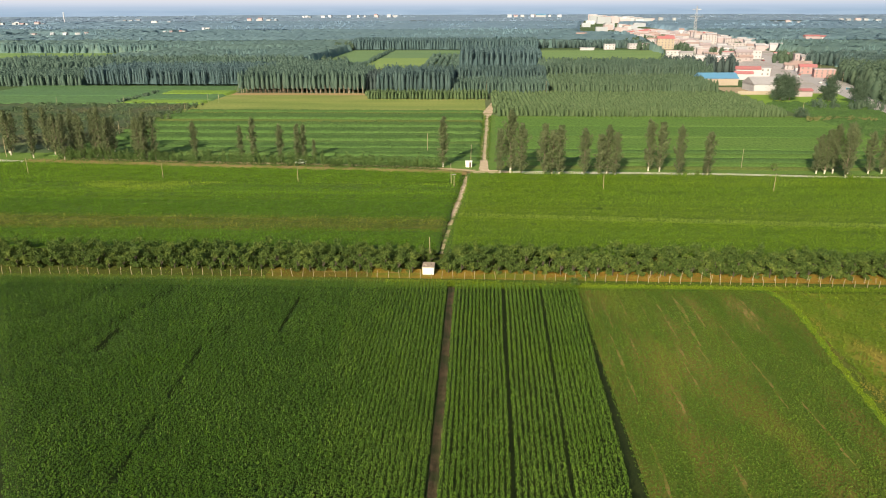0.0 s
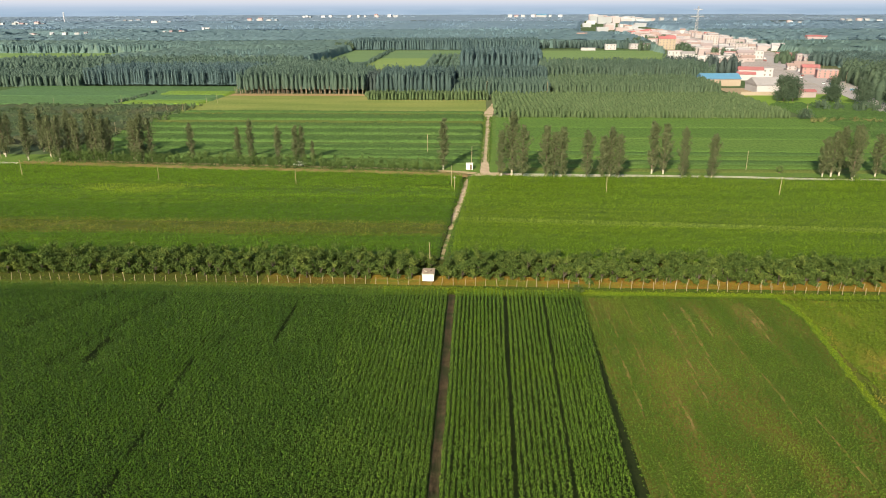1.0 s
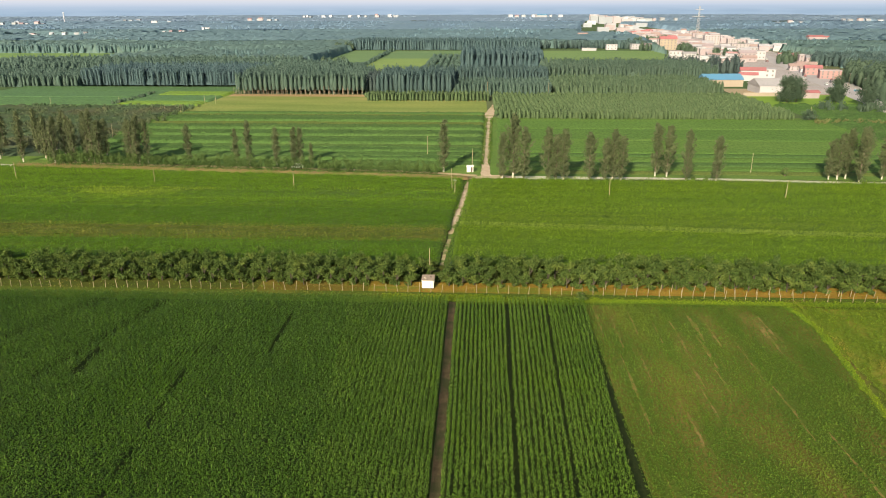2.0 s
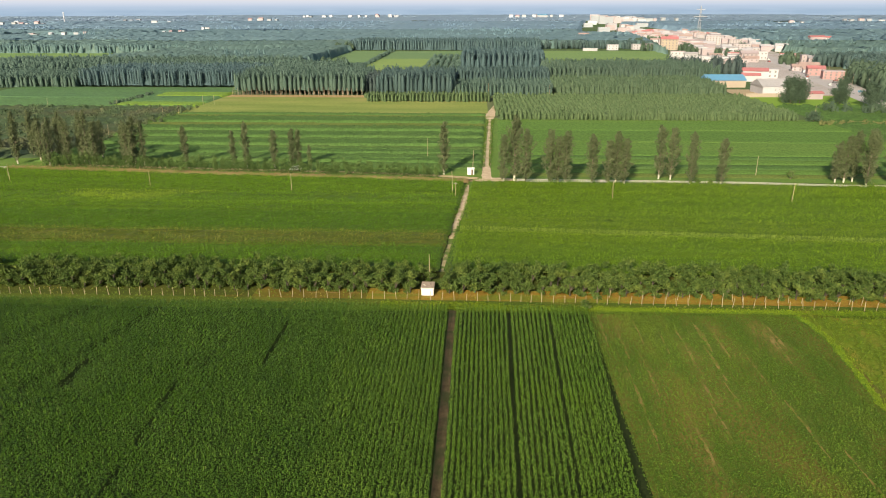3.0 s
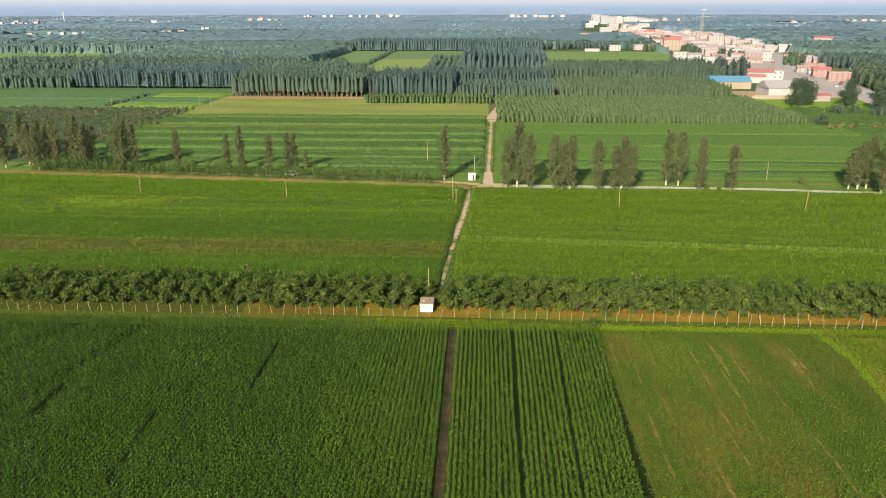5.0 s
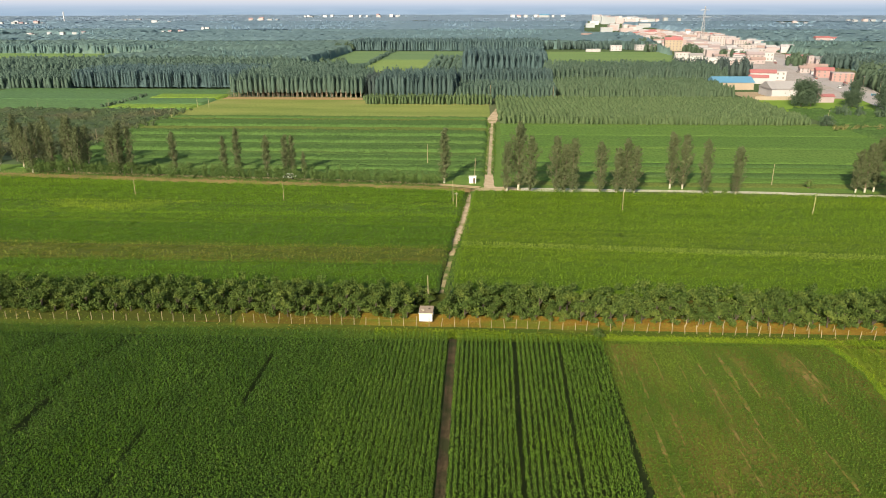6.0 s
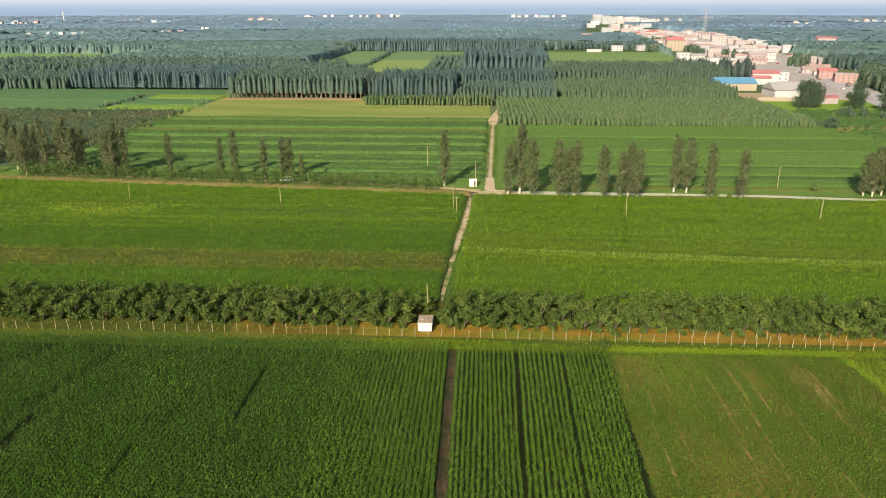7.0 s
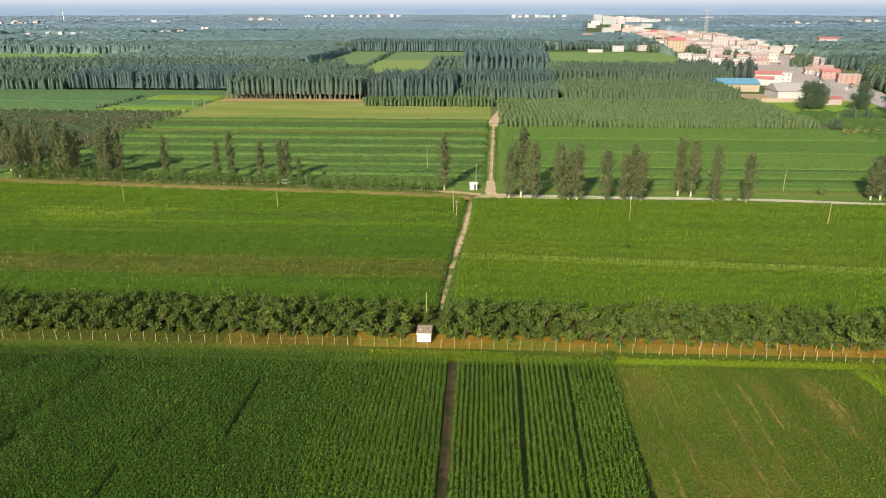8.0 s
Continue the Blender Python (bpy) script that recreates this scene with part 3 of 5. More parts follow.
track("farm_road", [(-230, 244), (-180, 238.5), (-138, 232.2)], [3.6, 3.4, 2.6], 0.10, M_CONCRETE_ROAD, "pale farm road to the west", "road", 0.2)
track("farm_road", [(-138, 240.5), (-100, 236.6), (-55, 233.6), (-20, 230.4), (-6, 227.6), (4, 224.5)], [2.6, 2.4, 2.4, 2.4, 2.4, 3.0], 0.09, M_TRACK, "pale farm road behind young trees", "road", 0.2)
track("dry_bank", [(-180, 236), (-120, 230.4), (-77, 224.5), (-40, 222.2), (-3, 219.6), (4, 221.5)], [4.0, 3.2, 2.6, 2.6, 2.4, 3.0], 0.07, M_BANK, "dry brown bank with withered stalks", "verge", 0.4)

# ---- the near maize ----
def seen(x, y, margin=5.0):
    return np.abs(x - 2.0) < 0.70 * y + margin


maize_kinds = [maize_plant(rng, 9, 2.1, 0.36, 0.072) for _ in range(6)]
row_kinds = [maize_plant(rng, 10, 2.1, 0.30, 0.066) for _ in range(6)]
tassel_kinds = [tassel_plant(rng) for _ in range(4)]


def broken(x, y):
    """Thin places in the standing maize."""
    gap = (np.abs(x + 26.5) < 0.36) & (y > 101) & (y < 115)
    gap |= (np.abs(x + 52.4 + 0.03 * (y - 98)) < 0.65) & (y > 93.5) & (y < 101.5)
    gap |= (np.abs(x + 36.4 + 0.07 * (y - 85) + 0.2 * np.sin(y)) < 0.26) & (y < 101) & (np.sin(y * 0.7) > -0.6)
    gap |= (np.abs(x + 35.3) < 0.28) & (y > 98) & (y < 112)
    gap |= (np.abs(x + 50.0 + 0.257 * (121.6 - y)) < 0.34) & (y > 92)
    gap |= (np.abs(x + 61.3 + 0.49 * (121.1 - y)) < 0.45) & (y > 104)
    return ~gap & seen(x, y)


pos = rows_of(-115, -0.9, level(55), level(123.2), 0.64, 0.37, "y", 0.05, rng, 0.0, broken)
split = pos[:, 0] > -15.6 - 0.085 * (pos[:, 1] - 90)
crop("maize_field", "tall dark green maize in dense close rows", "maize", maize_kinds, pos[~split], M_MAIZE, rng, size=(0.86, 1.1), tilt=0.04, turn=0.1)
crop("maize_field", "tall mid-green maize in dense rows beside the footpath", "maize", maize_kinds, pos[split], M_MAIZE_MID, rng, size=(0.86, 1.1), tilt=0.04, turn=0.1)
crop("maize_tassels", "dry straw-coloured tassels on the maize", "maize", tassel_kinds, pos[::16], M_TASSEL, rng)


# rows stand in blocks with a wider dark gap between blocks
blocks = []
for a, b in ((0.35, 9.05), (9.2, 15.71), (15.72, 22.45)):
    n = max(2, round((b - a - 0.95) / 0.66) + 1)
    for i in range(n):
        x = a + 0.47 + i * (b - a - 0.94) / (n - 1)
        y = np.arange(55, 123.4, 0.38)
        line = np.stack([x + rng.normal(0, 0.035, len(y)) + 0.05 * np.sin(y * 0.15 + x) + 0.013 * x / 9 * (y - 100), y + rng.normal(0, 0.06, len(y)), np.zeros(len(y))], 1)
        blocks.append(line[seen(line[:, 0], line[:, 1])])
pos = np.concatenate(blocks)
crop("maize_field", "bright green maize in clear straight rows with dark gaps", "maize", row_kinds, pos, M_MAIZE_ROWS, rng, size=(0.82, 1.12), tilt=0.04, turn=0.1)
crop("maize_tassels", "dry straw-coloured tassels on the maize", "maize", tassel_kinds, pos[::16], M_TASSEL, rng)

# the same fields run on south, under and beside the camera
for x0, x1, m, h, what in ((-115, -1.2, M_MAIZE, 0.8, "maize"), (0.9, 22.8, M_MAIZE_ROWS, 0.8, "maize"), (23.4, 57.4, M_LOWCROP, 0.3, "beans"), (60, 120, M_GRASS, 0.3, "grass")):
    canopy(what + "_field", "the same " + what + " field running on southwards", x0, x1, level(-60), level(56), h, m, 1.6, 0.1, what, 0.0)
south_kinds = [maize_plant(rng, 4, 2.1, 0.5, 0.12) for _ in range(5)]
for x0, x1, m in ((-30, -1.0, M_MAIZE_MID), (0.8, 22.6, M_MAIZE_ROWS)):
    pos = rows_of(x0, x1, level(-16), level(55.2), 0.9, 0.9, "y", 0.08, rng, 0.0)
    crop("maize_field", "the same maize in rows further south", "maize", south_kinds, pos, m, rng, size=(0.8, 1.1))

# ---- low bean field and rough grass ----
bean_kinds = [bush_plant(rng, 6, 0.42, 0.28, 0.062) for _ in range(5)]
STREAKS = [(30.3, 111, 120.5, 0.30), (33.5, 110, 118.5, 0.28), (36.6, 103, 116.5, 0.40), (35.9, 95, 102, 0.5), (40.2, 111, 120.5, 1.0), (42.3, 109, 120, 0.45), (26.1, 93, 104, 0.7), (26.1, 84, 90, 0.45), (27.0, 108, 118, 0.35), (39.5, 102, 113, 0.6), (51.9, 112, 119.5, 0.45), (50.8, 107, 120, 1.1),
           (25.6, 64, 74, 0.5), (34.2, 64, 71, 0.6), (38.9, 92, 100, 0.6), (35.3, 84, 95, 0.4), (45.5, 84, 96, 0.5), (31.6, 78, 92, 0.4), (29.0, 96, 108, 0.3), (44.8, 98, 110, 0.35), (48.0, 70, 84, 0.5), (24.6, 112, 122, 0.5)]


def weed_line(y):
    """Middle of the weedy strip that closes the bean field to the east."""
    return np.interp(y, [55, 85, 96, 106, 115, 122, 125], [54.5, 56.8, 57.9, 59.1, 60.0, 59.2, 58.3])


def bean_stand(x, y):
    ok = seen(x, y) & (x < weed_line(y) - 0.6)
    for c, a, b, w in STREAKS:
        thin = np.exp(-((x - c - 0.25 * np.sin(y * 0.9 + c)) / (1.9 * w)) ** 2) * np.clip((y - a + 2) / 3, 0, 1) * np.clip((b + 2 - y) / 3, 0, 1)
        ok &= rng.uniform(0, 1, len(x)) > 0.52 * thin
    return ok & (rng.uniform(0, 1, len(x)) > 0.04)


pos = rows_of(23.4, 40, level(-12), level(55.2), 0.9, 0.8, "y", 0.15, rng, 0.0)
crop("bean_field", "the same low beans further south", "beans", bean_kinds, pos, M_LOWCROP, rng, size=(1.1, 1.5))
pos = rows_of(23.0, 60.0, level(58), level(124.2), 0.47, 0.23, "y", 0.14, rng, 0.0, bean_stand)
crop("bean_field", "low green bean plants with bare tan patches", "beans", bean_kinds, pos, M_LOWCROP, rng, size=(0.7, 1.35), tilt=0.25)
for c, a, b, w in STREAKS:
    track("soil_streak", [(c, a - 1), (c + 0.1, 0.5 * (a + b)), (c, b + 1)], [0.1, 0.95 * w, 0.1], 0.06, M_TANSOIL, "bare tan streak of soil in the bean field", "soil", 0.3)
tuft_kinds = [bush_plant(rng, 8, 0.6, 0.5, 0.05) for _ in range(5)]
pos = rows_of(55, 120, level(55), level(126), 0.56, 0.56, "y", 0.4, rng, 0.0, lambda x, y: seen(x, y) & (x > weed_line(y) + 0.7))
crop("rough_grass", "rough yellowing grass with tan streaks", "grass", tuft_kinds, pos, M_GRASS, rng, size=(0.6, 1.5))
sheet("field_verge", 23.4, 125, level(124.4), level(126.2), 0.09, M_WEEDFLOOR, "bright green grass strip along the field edge", "verge", cell=2, rough=0.08)
track("field_verge", [(weed_line(y), y) for y in (55, 85, 96, 106, 115, 120, 124)], [1.1, 1.1, 1.0, 1.2, 1.4, 1.3, 1.5], 0.09, M_WEEDFLOOR, "bright green grass strip beside the bean field", "verge", 0.5)
weed_kinds = [bush_plant(rng, 6, 0.5, 0.34, 0.05) for _ in range(5)]
pos = np.concatenate([
    rows_of(23.5, 120, level(124.5), level(126.2), 0.27, 0.30, "x", 0.4, rng, 0.0),
    rows_of(52, 62, level(60), level(126), 0.34, 0.34, "y", 0.4, rng, 0.0, lambda x, y: np.abs(x - weed_line(y) - 0.3 * np.sin(1.7 * y)) < 0.62),
    rows_of(-13, 9, level(123.8), level(127.0), 0.24, 0.26, "x", 0.4, rng, 0.0),
    rows_of(3, 23.5, level(124.0), level(126.0), 0.28, 0.28, "x", 0.4, rng, 0.0),
    rows_of(62, 72, level(117), level(126), 0.7, 0.7, "x", 0.4, rng, 0.0)])
crop("weeds", "bright yellow-green weeds along the field edges", "weeds", weed_kinds, pos, M_WEED, rng, size=(0.5, 1.2))
edges = []
for (ax, ay), (bx, by) in (((-3.0, 143), (-2.2, 158)), ((-2.2, 158), (-1.4, 172)), ((-1.4, 172), (0.0, 190)), ((0.0, 190), (1.2, 209)), ((1.2, 209), (2.6, 218)), ((7.0, 240), (8.2, 292)), ((8.2, 292), (9.6, 345))):
    for side in (-1, 1):
        n = int(7 * (by - ay))
        f = rng.uniform(0, 1, n)
        edges.append(np.stack([ax + (bx - ax) * f + side * (0.6 + np.abs(rng.normal(0, 0.75, n))), ay + (by - ay) * f, np.zeros(n)], 1))
crop("verge_grass", "grass tufts creeping onto the sandy track", "grass", tuft_kinds, np.concatenate(edges), M_EDGEGRASS, rng, size=(0.4, 1.5))
pos = rows_of(-115, 120, level(124), level(133), 0.8, 0.7, "x", 0.5, rng, 0.0)
pos = pos[rng.uniform(0, 1, len(pos)) > np.where(pos[:, 0] < -24, 0.35, 0.3)]
crop("verge_grass", "sparse dry grass on the fence strip", "grass", tuft_kinds, pos, M_GRASS, rng, size=(0.3, 0.9))

# ---- middle fields, crops in strips from west to east ----
mid_kinds = [maize_plant(rng, 5, 1.9, 0.42, 0.092) for _ in range(6)]


def strip(name, label, x0, x1, lo, hi, material, kinds=mid_kinds, row=0.92, step=0.42, size=(0.86, 1.12), keep=None, category="maize", fill=0.98, under=None):
    """A band of plants in rows, over a lumpy mass of lower leaves, mostly shade-toned, where fill is given."""
    side = (lambda y: (x0, west_edge(y) - 0.3)) if keep is west else (lambda y: (west_edge(y) + 1.9, x1))
    mid = 0.5 * (lo(0) + hi(0))
    a, b = side(mid) if keep in (west, east) else (x0, x1)
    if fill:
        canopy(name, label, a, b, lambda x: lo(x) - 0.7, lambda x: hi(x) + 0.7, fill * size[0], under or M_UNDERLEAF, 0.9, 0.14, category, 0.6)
    pos = rows_of(x0, x1, lo, hi, row, step, "x", 0.05, rng, 0.0, keep or (lambda x, y: np.abs(x - 3) < 0.70 * y + 4))
    if len(pos):
        drift = np.array([noise.noise(Vector((x * 0.045, y * 0.75, 7.0))) + 0.6 * noise.noise(Vector((x * 0.16, y * 1.3, 2.0))) for x, y, _ in pos])
        furrow = np.mod(pos[:, 1] + 0.03 * pos[:, 0] + 2.0 * np.sin(pos[:, 1] * 0.21), 6.7) < 1.0
        crop(name, label, category, kinds, pos[(drift > -0.40) & ~(furrow & (drift > -0.15))], material, rng, size=size)


def west_edge(y):
    return -3.4 + 0.055 * (y - 143)


def west(x, y):
    return (x < west_edge(y) - 0.6) & (np.abs(x - 3) < 0.70 * y + 4)


def east(x, y):
    return (x > west_edge(y) + 1.9) & (x < 0.60 * y + 10)


strip("maize_strip", "green maize strip behind the fruit trees", -150, 2, level(143), level(156.5), M_MIDCROP_D, keep=west)
strip("maize_strip", "ripening maize strip with tan tassels", -150, 2, level(157), level(166.5), M_TANCROP, keep=west, under=M_UNDERLEAF_TAN)
strip("maize_strip", "green maize strip between field bands", -160, 2, level(167), level(183.5), M_MIDCROP_D, keep=west)
strip("crop_strip", "fresh green crop strip", -160, 2, level(184.4), level(191), M_MIDCROP, keep=west)
strip("crop_strip", "low pale green crop strip", -165, 2, level(191.6), level(202), M_LIGHTCROP, size=(0.78, 0.96), keep=west, category="crop", fill=1.3)
strip("dry_stalks", "withered brown stalks along the field bank", -150, 1.5, lambda x: BANK(x) - 2.2, lambda x: BANK(x) + 1.2, M_DRY, row=0.9, step=0.7, size=(0.6, 1.1), keep=lambda x, y: x < 2.5, category="dry stalks", fill=1.6, under=M_DRY)
strip("maize_strip", "green maize strip below the dry bank", -170, 4, level(202.5), lambda x: BANK(x) - 2.4, M_MIDCROP, keep=west)
strip("maize_strip", "fresh green maize east of the sandy track", -1, 150, level(143), slope(167.9, -0.065), M_MIDCROP_R, keep=east, under=M_UNDERLEAF_R)
strip("crop_strip", "olive low crop strip beside a pale field line", -1, 150, slope(169.4, -0.065), slope(180.0, -0.03), M_OLIVECROP, size=(0.84, 0.98), keep=east, under=M_UNDERLEAF_R, category="crop")
pos = rows_of(-1, 150, slope(168.2, -0.062), slope(168.8, -0.062), 0.3, 0.3, "x", 0.1, rng, 0.0, east)
crop("grass_line", "thin pale grass line between crop strips", "grass", mid_kinds, pos, M_PALELINE, rng, size=(1.08, 1.18))
strip("maize_strip", "fresh green maize below the poplar road", -1, 160, slope(180.0, -0.03), lambda x: ROAD_R(x) - 4.5, M_MIDCROP_R2, keep=east, under=M_UNDERLEAF_R)

# ---- strip fields beyond the bank and the road ----
bands = [(238, 247, M_STRIP_PALE, 0.4), (247.4, 253, M_STRIP, 0.9), (253.4, 262, M_STRIP_PALE, 0.5), (262.4, 270, M_STRIP, 0.8), (270.4, 277, M_STRIP_PALE, 0.4), (277.5, 287, M_STRIP, 1.15),
         (287.4, 294.5, M_STRIP_PALE, 0.5), (295, 304, M_STRIP, 1.1), (304.4, 310.6, M_STRIP_PALE, 0.5), (311, 322, M_STRIP, 1.25), (322.5, 333.4, M_STRIP_OLIVE, 0.3), (334, 350, M_STRIP, 1.15), (350.5, 358, M_STRIP_OLIVE, 0.3), (358.4, 364, M_STRIP, 0.8)]
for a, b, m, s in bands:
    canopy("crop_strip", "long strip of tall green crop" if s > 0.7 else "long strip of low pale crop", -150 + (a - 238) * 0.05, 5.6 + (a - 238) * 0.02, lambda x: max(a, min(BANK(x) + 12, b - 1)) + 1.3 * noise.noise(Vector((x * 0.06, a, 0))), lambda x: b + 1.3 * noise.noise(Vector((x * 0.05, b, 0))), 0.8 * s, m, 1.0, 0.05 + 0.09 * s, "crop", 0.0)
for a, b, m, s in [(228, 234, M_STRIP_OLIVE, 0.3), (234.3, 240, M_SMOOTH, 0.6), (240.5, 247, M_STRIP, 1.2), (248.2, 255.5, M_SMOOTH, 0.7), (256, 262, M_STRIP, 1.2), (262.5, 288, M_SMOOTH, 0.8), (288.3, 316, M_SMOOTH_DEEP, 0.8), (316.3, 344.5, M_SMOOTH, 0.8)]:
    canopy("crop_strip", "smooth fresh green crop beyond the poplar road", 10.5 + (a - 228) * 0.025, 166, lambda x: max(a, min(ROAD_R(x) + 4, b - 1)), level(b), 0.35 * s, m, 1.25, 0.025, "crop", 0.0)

# ---- trees ----
def crown_profile(t, radius, cone):
    return radius * np.where(t < 0.3, 0.55 + 1.2 * t, 0.91 * (1 - cone * (t - 0.3) / 0.7))


def plantation_kind(seed, height, radius, quads, size, foot, cone, body=0.8, trunk=True, rings=4):
    """A plantation tree: thin trunk, a lumpy tapering core and leaf sprays over it."""
    r = np.random.default_rng(seed)
    sides = 6
    V, T = [], []
    turn = r.uniform(0, 6.28)
    for k in range(rings):
        rad = float(crown_profile(k / rings, radius, cone)) * body
        for i in range(sides):
            a = turn + 2 * math.pi * (i + 0.5 * (k % 2)) / sides
            q = rad * r.uniform(0.7, 1.15)
            V.append((math.cos(a) * q, math.sin(a) * q, height * (foot + (0.95 - foot) * k / rings) + r.uniform(-0.03, 0.03) * height))
    V.append((r.normal(0, 0.1) * radius, r.normal(0, 0.1) * radius, height * 0.97))
    for k in range(rings - 1):
        for i in range(sides):
            a, b = k * sides + i, k * sides + (i + 1) % sides
            T += [(a, b, b + sides), (a, b + sides, a + sides)]
    k = (rings - 1) * sides
    T += [(k + i, k + (i + 1) % sides, rings * sides) for i in range(sides)]
    t, a = r.uniform(0, 1, quads) ** 0.9, r.uniform(0, 6.28, quads)
    rad = crown_profile(t, radius, cone) * r.uniform(0.75, 1.1, quads)
    p = np.stack([np.cos(a) * rad, np.sin(a) * rad, height * (foot + (1.0 - foot) * t)], 1)
    V2, T2 = shell_leaves(p, np.stack([np.cos(a), np.sin(a), 0.25 + 0.8 * t], 1), size, r)
    V, T = np.concatenate([np.array(V), V2]), np.concatenate([np.array(T), T2 + len(V)])
    if trunk:
        w, k = 0.08, len(V)
        V = np.concatenate([V, [(-w, 0, 0), (w, 0.1, 0), (0, w, 0), (0, 0, height * 0.5)]])
        T = np.concatenate([T, [(k, k + 1, k + 3), (k + 1, k + 2, k + 3), (k + 2, k, k + 3)]])
    return V, T


def poplar_tree(seed, height=16.5, radius=2.6, leaves=1500):
    """A tall poplar: whitewashed tapering trunk, rising limbs, an uneven column of leaf clumps."""
    r = np.random.default_rng(seed)
    root = thing("poplar_tree", "tall columnar poplar with brownish green leaves and whitewashed trunk", "tree", "poplars along the farm roads")
    lean = r.normal(0, 0.25, 2)
    centres = []
    limb = tube_bm([(0, 0, -0.1), (0.05, 0, height * 0.3), (lean[0] * 0.6, lean[1] * 0.6, height * 0.65), (lean[0], lean[1], height * 0.95)], [0.26, 0.2, 0.12, 0.03], 7)
    for i in range(26):
        t = i / 25
        z = height * (0.07 + 0.80 * t)
        a = i * 2.4 + r.uniform(-0.4, 0.4)
        prof = radius * (0.50 + 0.72 * math.sin(math.pi * min(1, 0.12 + 0.76 * t))) * (1 - 0.55 * t ** 3) * r.uniform(0.5, 1.15)
        tip = (math.cos(a) * prof * 0.75, math.sin(a) * prof * 0.75, z + prof * 0.9)
        tube_bm([(0, 0, z - 0.4), (tip[0] * 0.6, tip[1] * 0.6, z + prof * 0.35), tip], [0.06, 0.04, 0.015], 4, limb)
        for f in (0.4, 0.72, 1.0):
            centres.append((tip[0] * f, tip[1] * f, z + prof * 0.9 * f))
    trunk = part("trunk", limb, M_BARK, root)
    part("whitewash_band", tube_bm([(0, 0, 0), (0.02, 0, 1.4)], [0.275, 0.26], 8), M_LIMEWASH, trunk, "white limewashed trunk base")
    V, T = clump_leaves(centres, (0.62, 0.62, 0.85), 0.20, leaves, r)
    inner = [(c[0] * 0.62, c[1] * 0.62, c[2] * 0.97) for c in centres]
    core, faces = leaf_cloud(inner, (radius * 0.12, radius * 0.12, 0.5), 0.5, leaves // 7, r, 1.3)
    T = np.concatenate([T, faces + len(V)])
    V = np.concatenate([V, core])
    part("crown", soup("crown", V, T, M_POPLAR), None, root)
    return root


def orchard_tree(seed, height=3.3, radius=1.55, leaves=640):
    """A low round fruit tree: short trunk, forked limbs, leaf clumps with gaps between them."""
    r = np.random.default_rng(seed)
    root = thing("orchard_tree", "low round orchard tree with dense grey-green leaves", "tree", "orchard rows behind the fence")
    limb, centres = tube_bm([(0, 0, -0.1), (0.05, 0.03, 0.7), (0.1, 0.0, height * 0.55)], [0.11, 0.08, 0.04], 5), []
    for i in range(16):
        a, e = i * 2.4 + r.uniform(-0.4, 0.4), -0.95 + 2.3 * ((i * 0.618 + r.uniform(0, 0.25)) % 1.0)
        d = radius * r.uniform(0.6, 1.0)
        tip = (math.cos(a) * math.cos(e) * d, math.sin(a) * math.cos(e) * d, height * 0.45 + math.sin(e) * d)
        tube_bm([(0.05, 0, 0.7), (tip[0] * 0.5, tip[1] * 0.5, tip[2] * 0.7), (tip[0] * 0.85, tip[1] * 0.85, tip[2] * 0.9)], [0.04, 0.03, 0.01], 3, limb)
        centres += [tip, (tip[0] * 0.55, tip[1] * 0.55, tip[2] * 0.86)]
    part("trunk", limb, M_DARKBARK, root)
    V, T = clump_leaves(centres, (0.47, 0.47, 0.41), 0.178, leaves, r, 0.75)
    part("crown", soup("crown", V, T, M_ORCHARD), None, root)
    return root


def put_copies(kinds, places):
    """The first ones take the first places; the rest are copies."""
    for i, (x, y, s, a) in enumerate(places):
        k = kinds[i % len(kinds)]
        m, tall = pose(x, y, 0, 0, 0, a), rng.uniform(0.9, 1.1)
        if i < len(kinds):
            k.matrix_basis = m @ Matrix.Diagonal((s, s, s * tall, 1))
        else:
            ob = copy_thing(k, m)
            ob.scale = (s, s, s * tall)


places, rear = [], []
for row_y in (131.9, 134.2, 136.6, 139.1, 141.6):
    x = -112 + rng.uniform(0, 2)
    while x < 112:
        y = row_y - 0.012 * max(x, 0.0) + rng.normal(0, 0.3)
        if not (-8.0 < x < -1.6) and not (-2.5 < x < 0.5 and row_y > 137):
            if rng.uniform() > 0.04:
                (places if row_y < 138 else rear).append((x, y, rng.uniform(0.8, 1.3), rng.uniform(0, 360)))
        x += rng.uniform(2.1, 2.9)
for x, y, s in ((-7.4, 137.6, 0.8), (-6.2, 139.2, 0.85), (-7.6, 134.6, 0.7), (-3.2, 134.2, 0.55), (-6.6, 141.2, 0.85), (-2.4, 136.2, 0.6), (-2.0, 133.7, 0.6), (0.6, 138.8, 0.85), (-0.4, 136.6, 0.8), (-4.8, 137.8, 0.75), (-5.0, 140.6, 0.8), (-1.3, 140.9, 0.75), (0.9, 141.4, 0.9)):
    places.append((x, y, s, 40 * x))
orchard_kinds = [orchard_tree(20 + i) for i in range(6)]
put_copies(orchard_kinds, places)
crowns = [next(c.data for c in o.children if c.name.startswith("crown")) for o in orchard_kinds]
far_rows = [(np.array([v.co for v in me.vertices]), np.array([p.vertices for p in me.polygons])) for me in crowns]
far_rows = [(v, np.concatenate([t[:len(t) // 4], t[len(t) // 2:len(t) * 3 // 4]])) for v, t in far_rows]
crop("orchard_rows", "further rows of dense grey-green orchard trees", "trees", far_rows, [(x, y, 0) for x, y, *_ in rear], M_ORCHARD, rng, size=(0.85, 1.35), tilt=0.02)

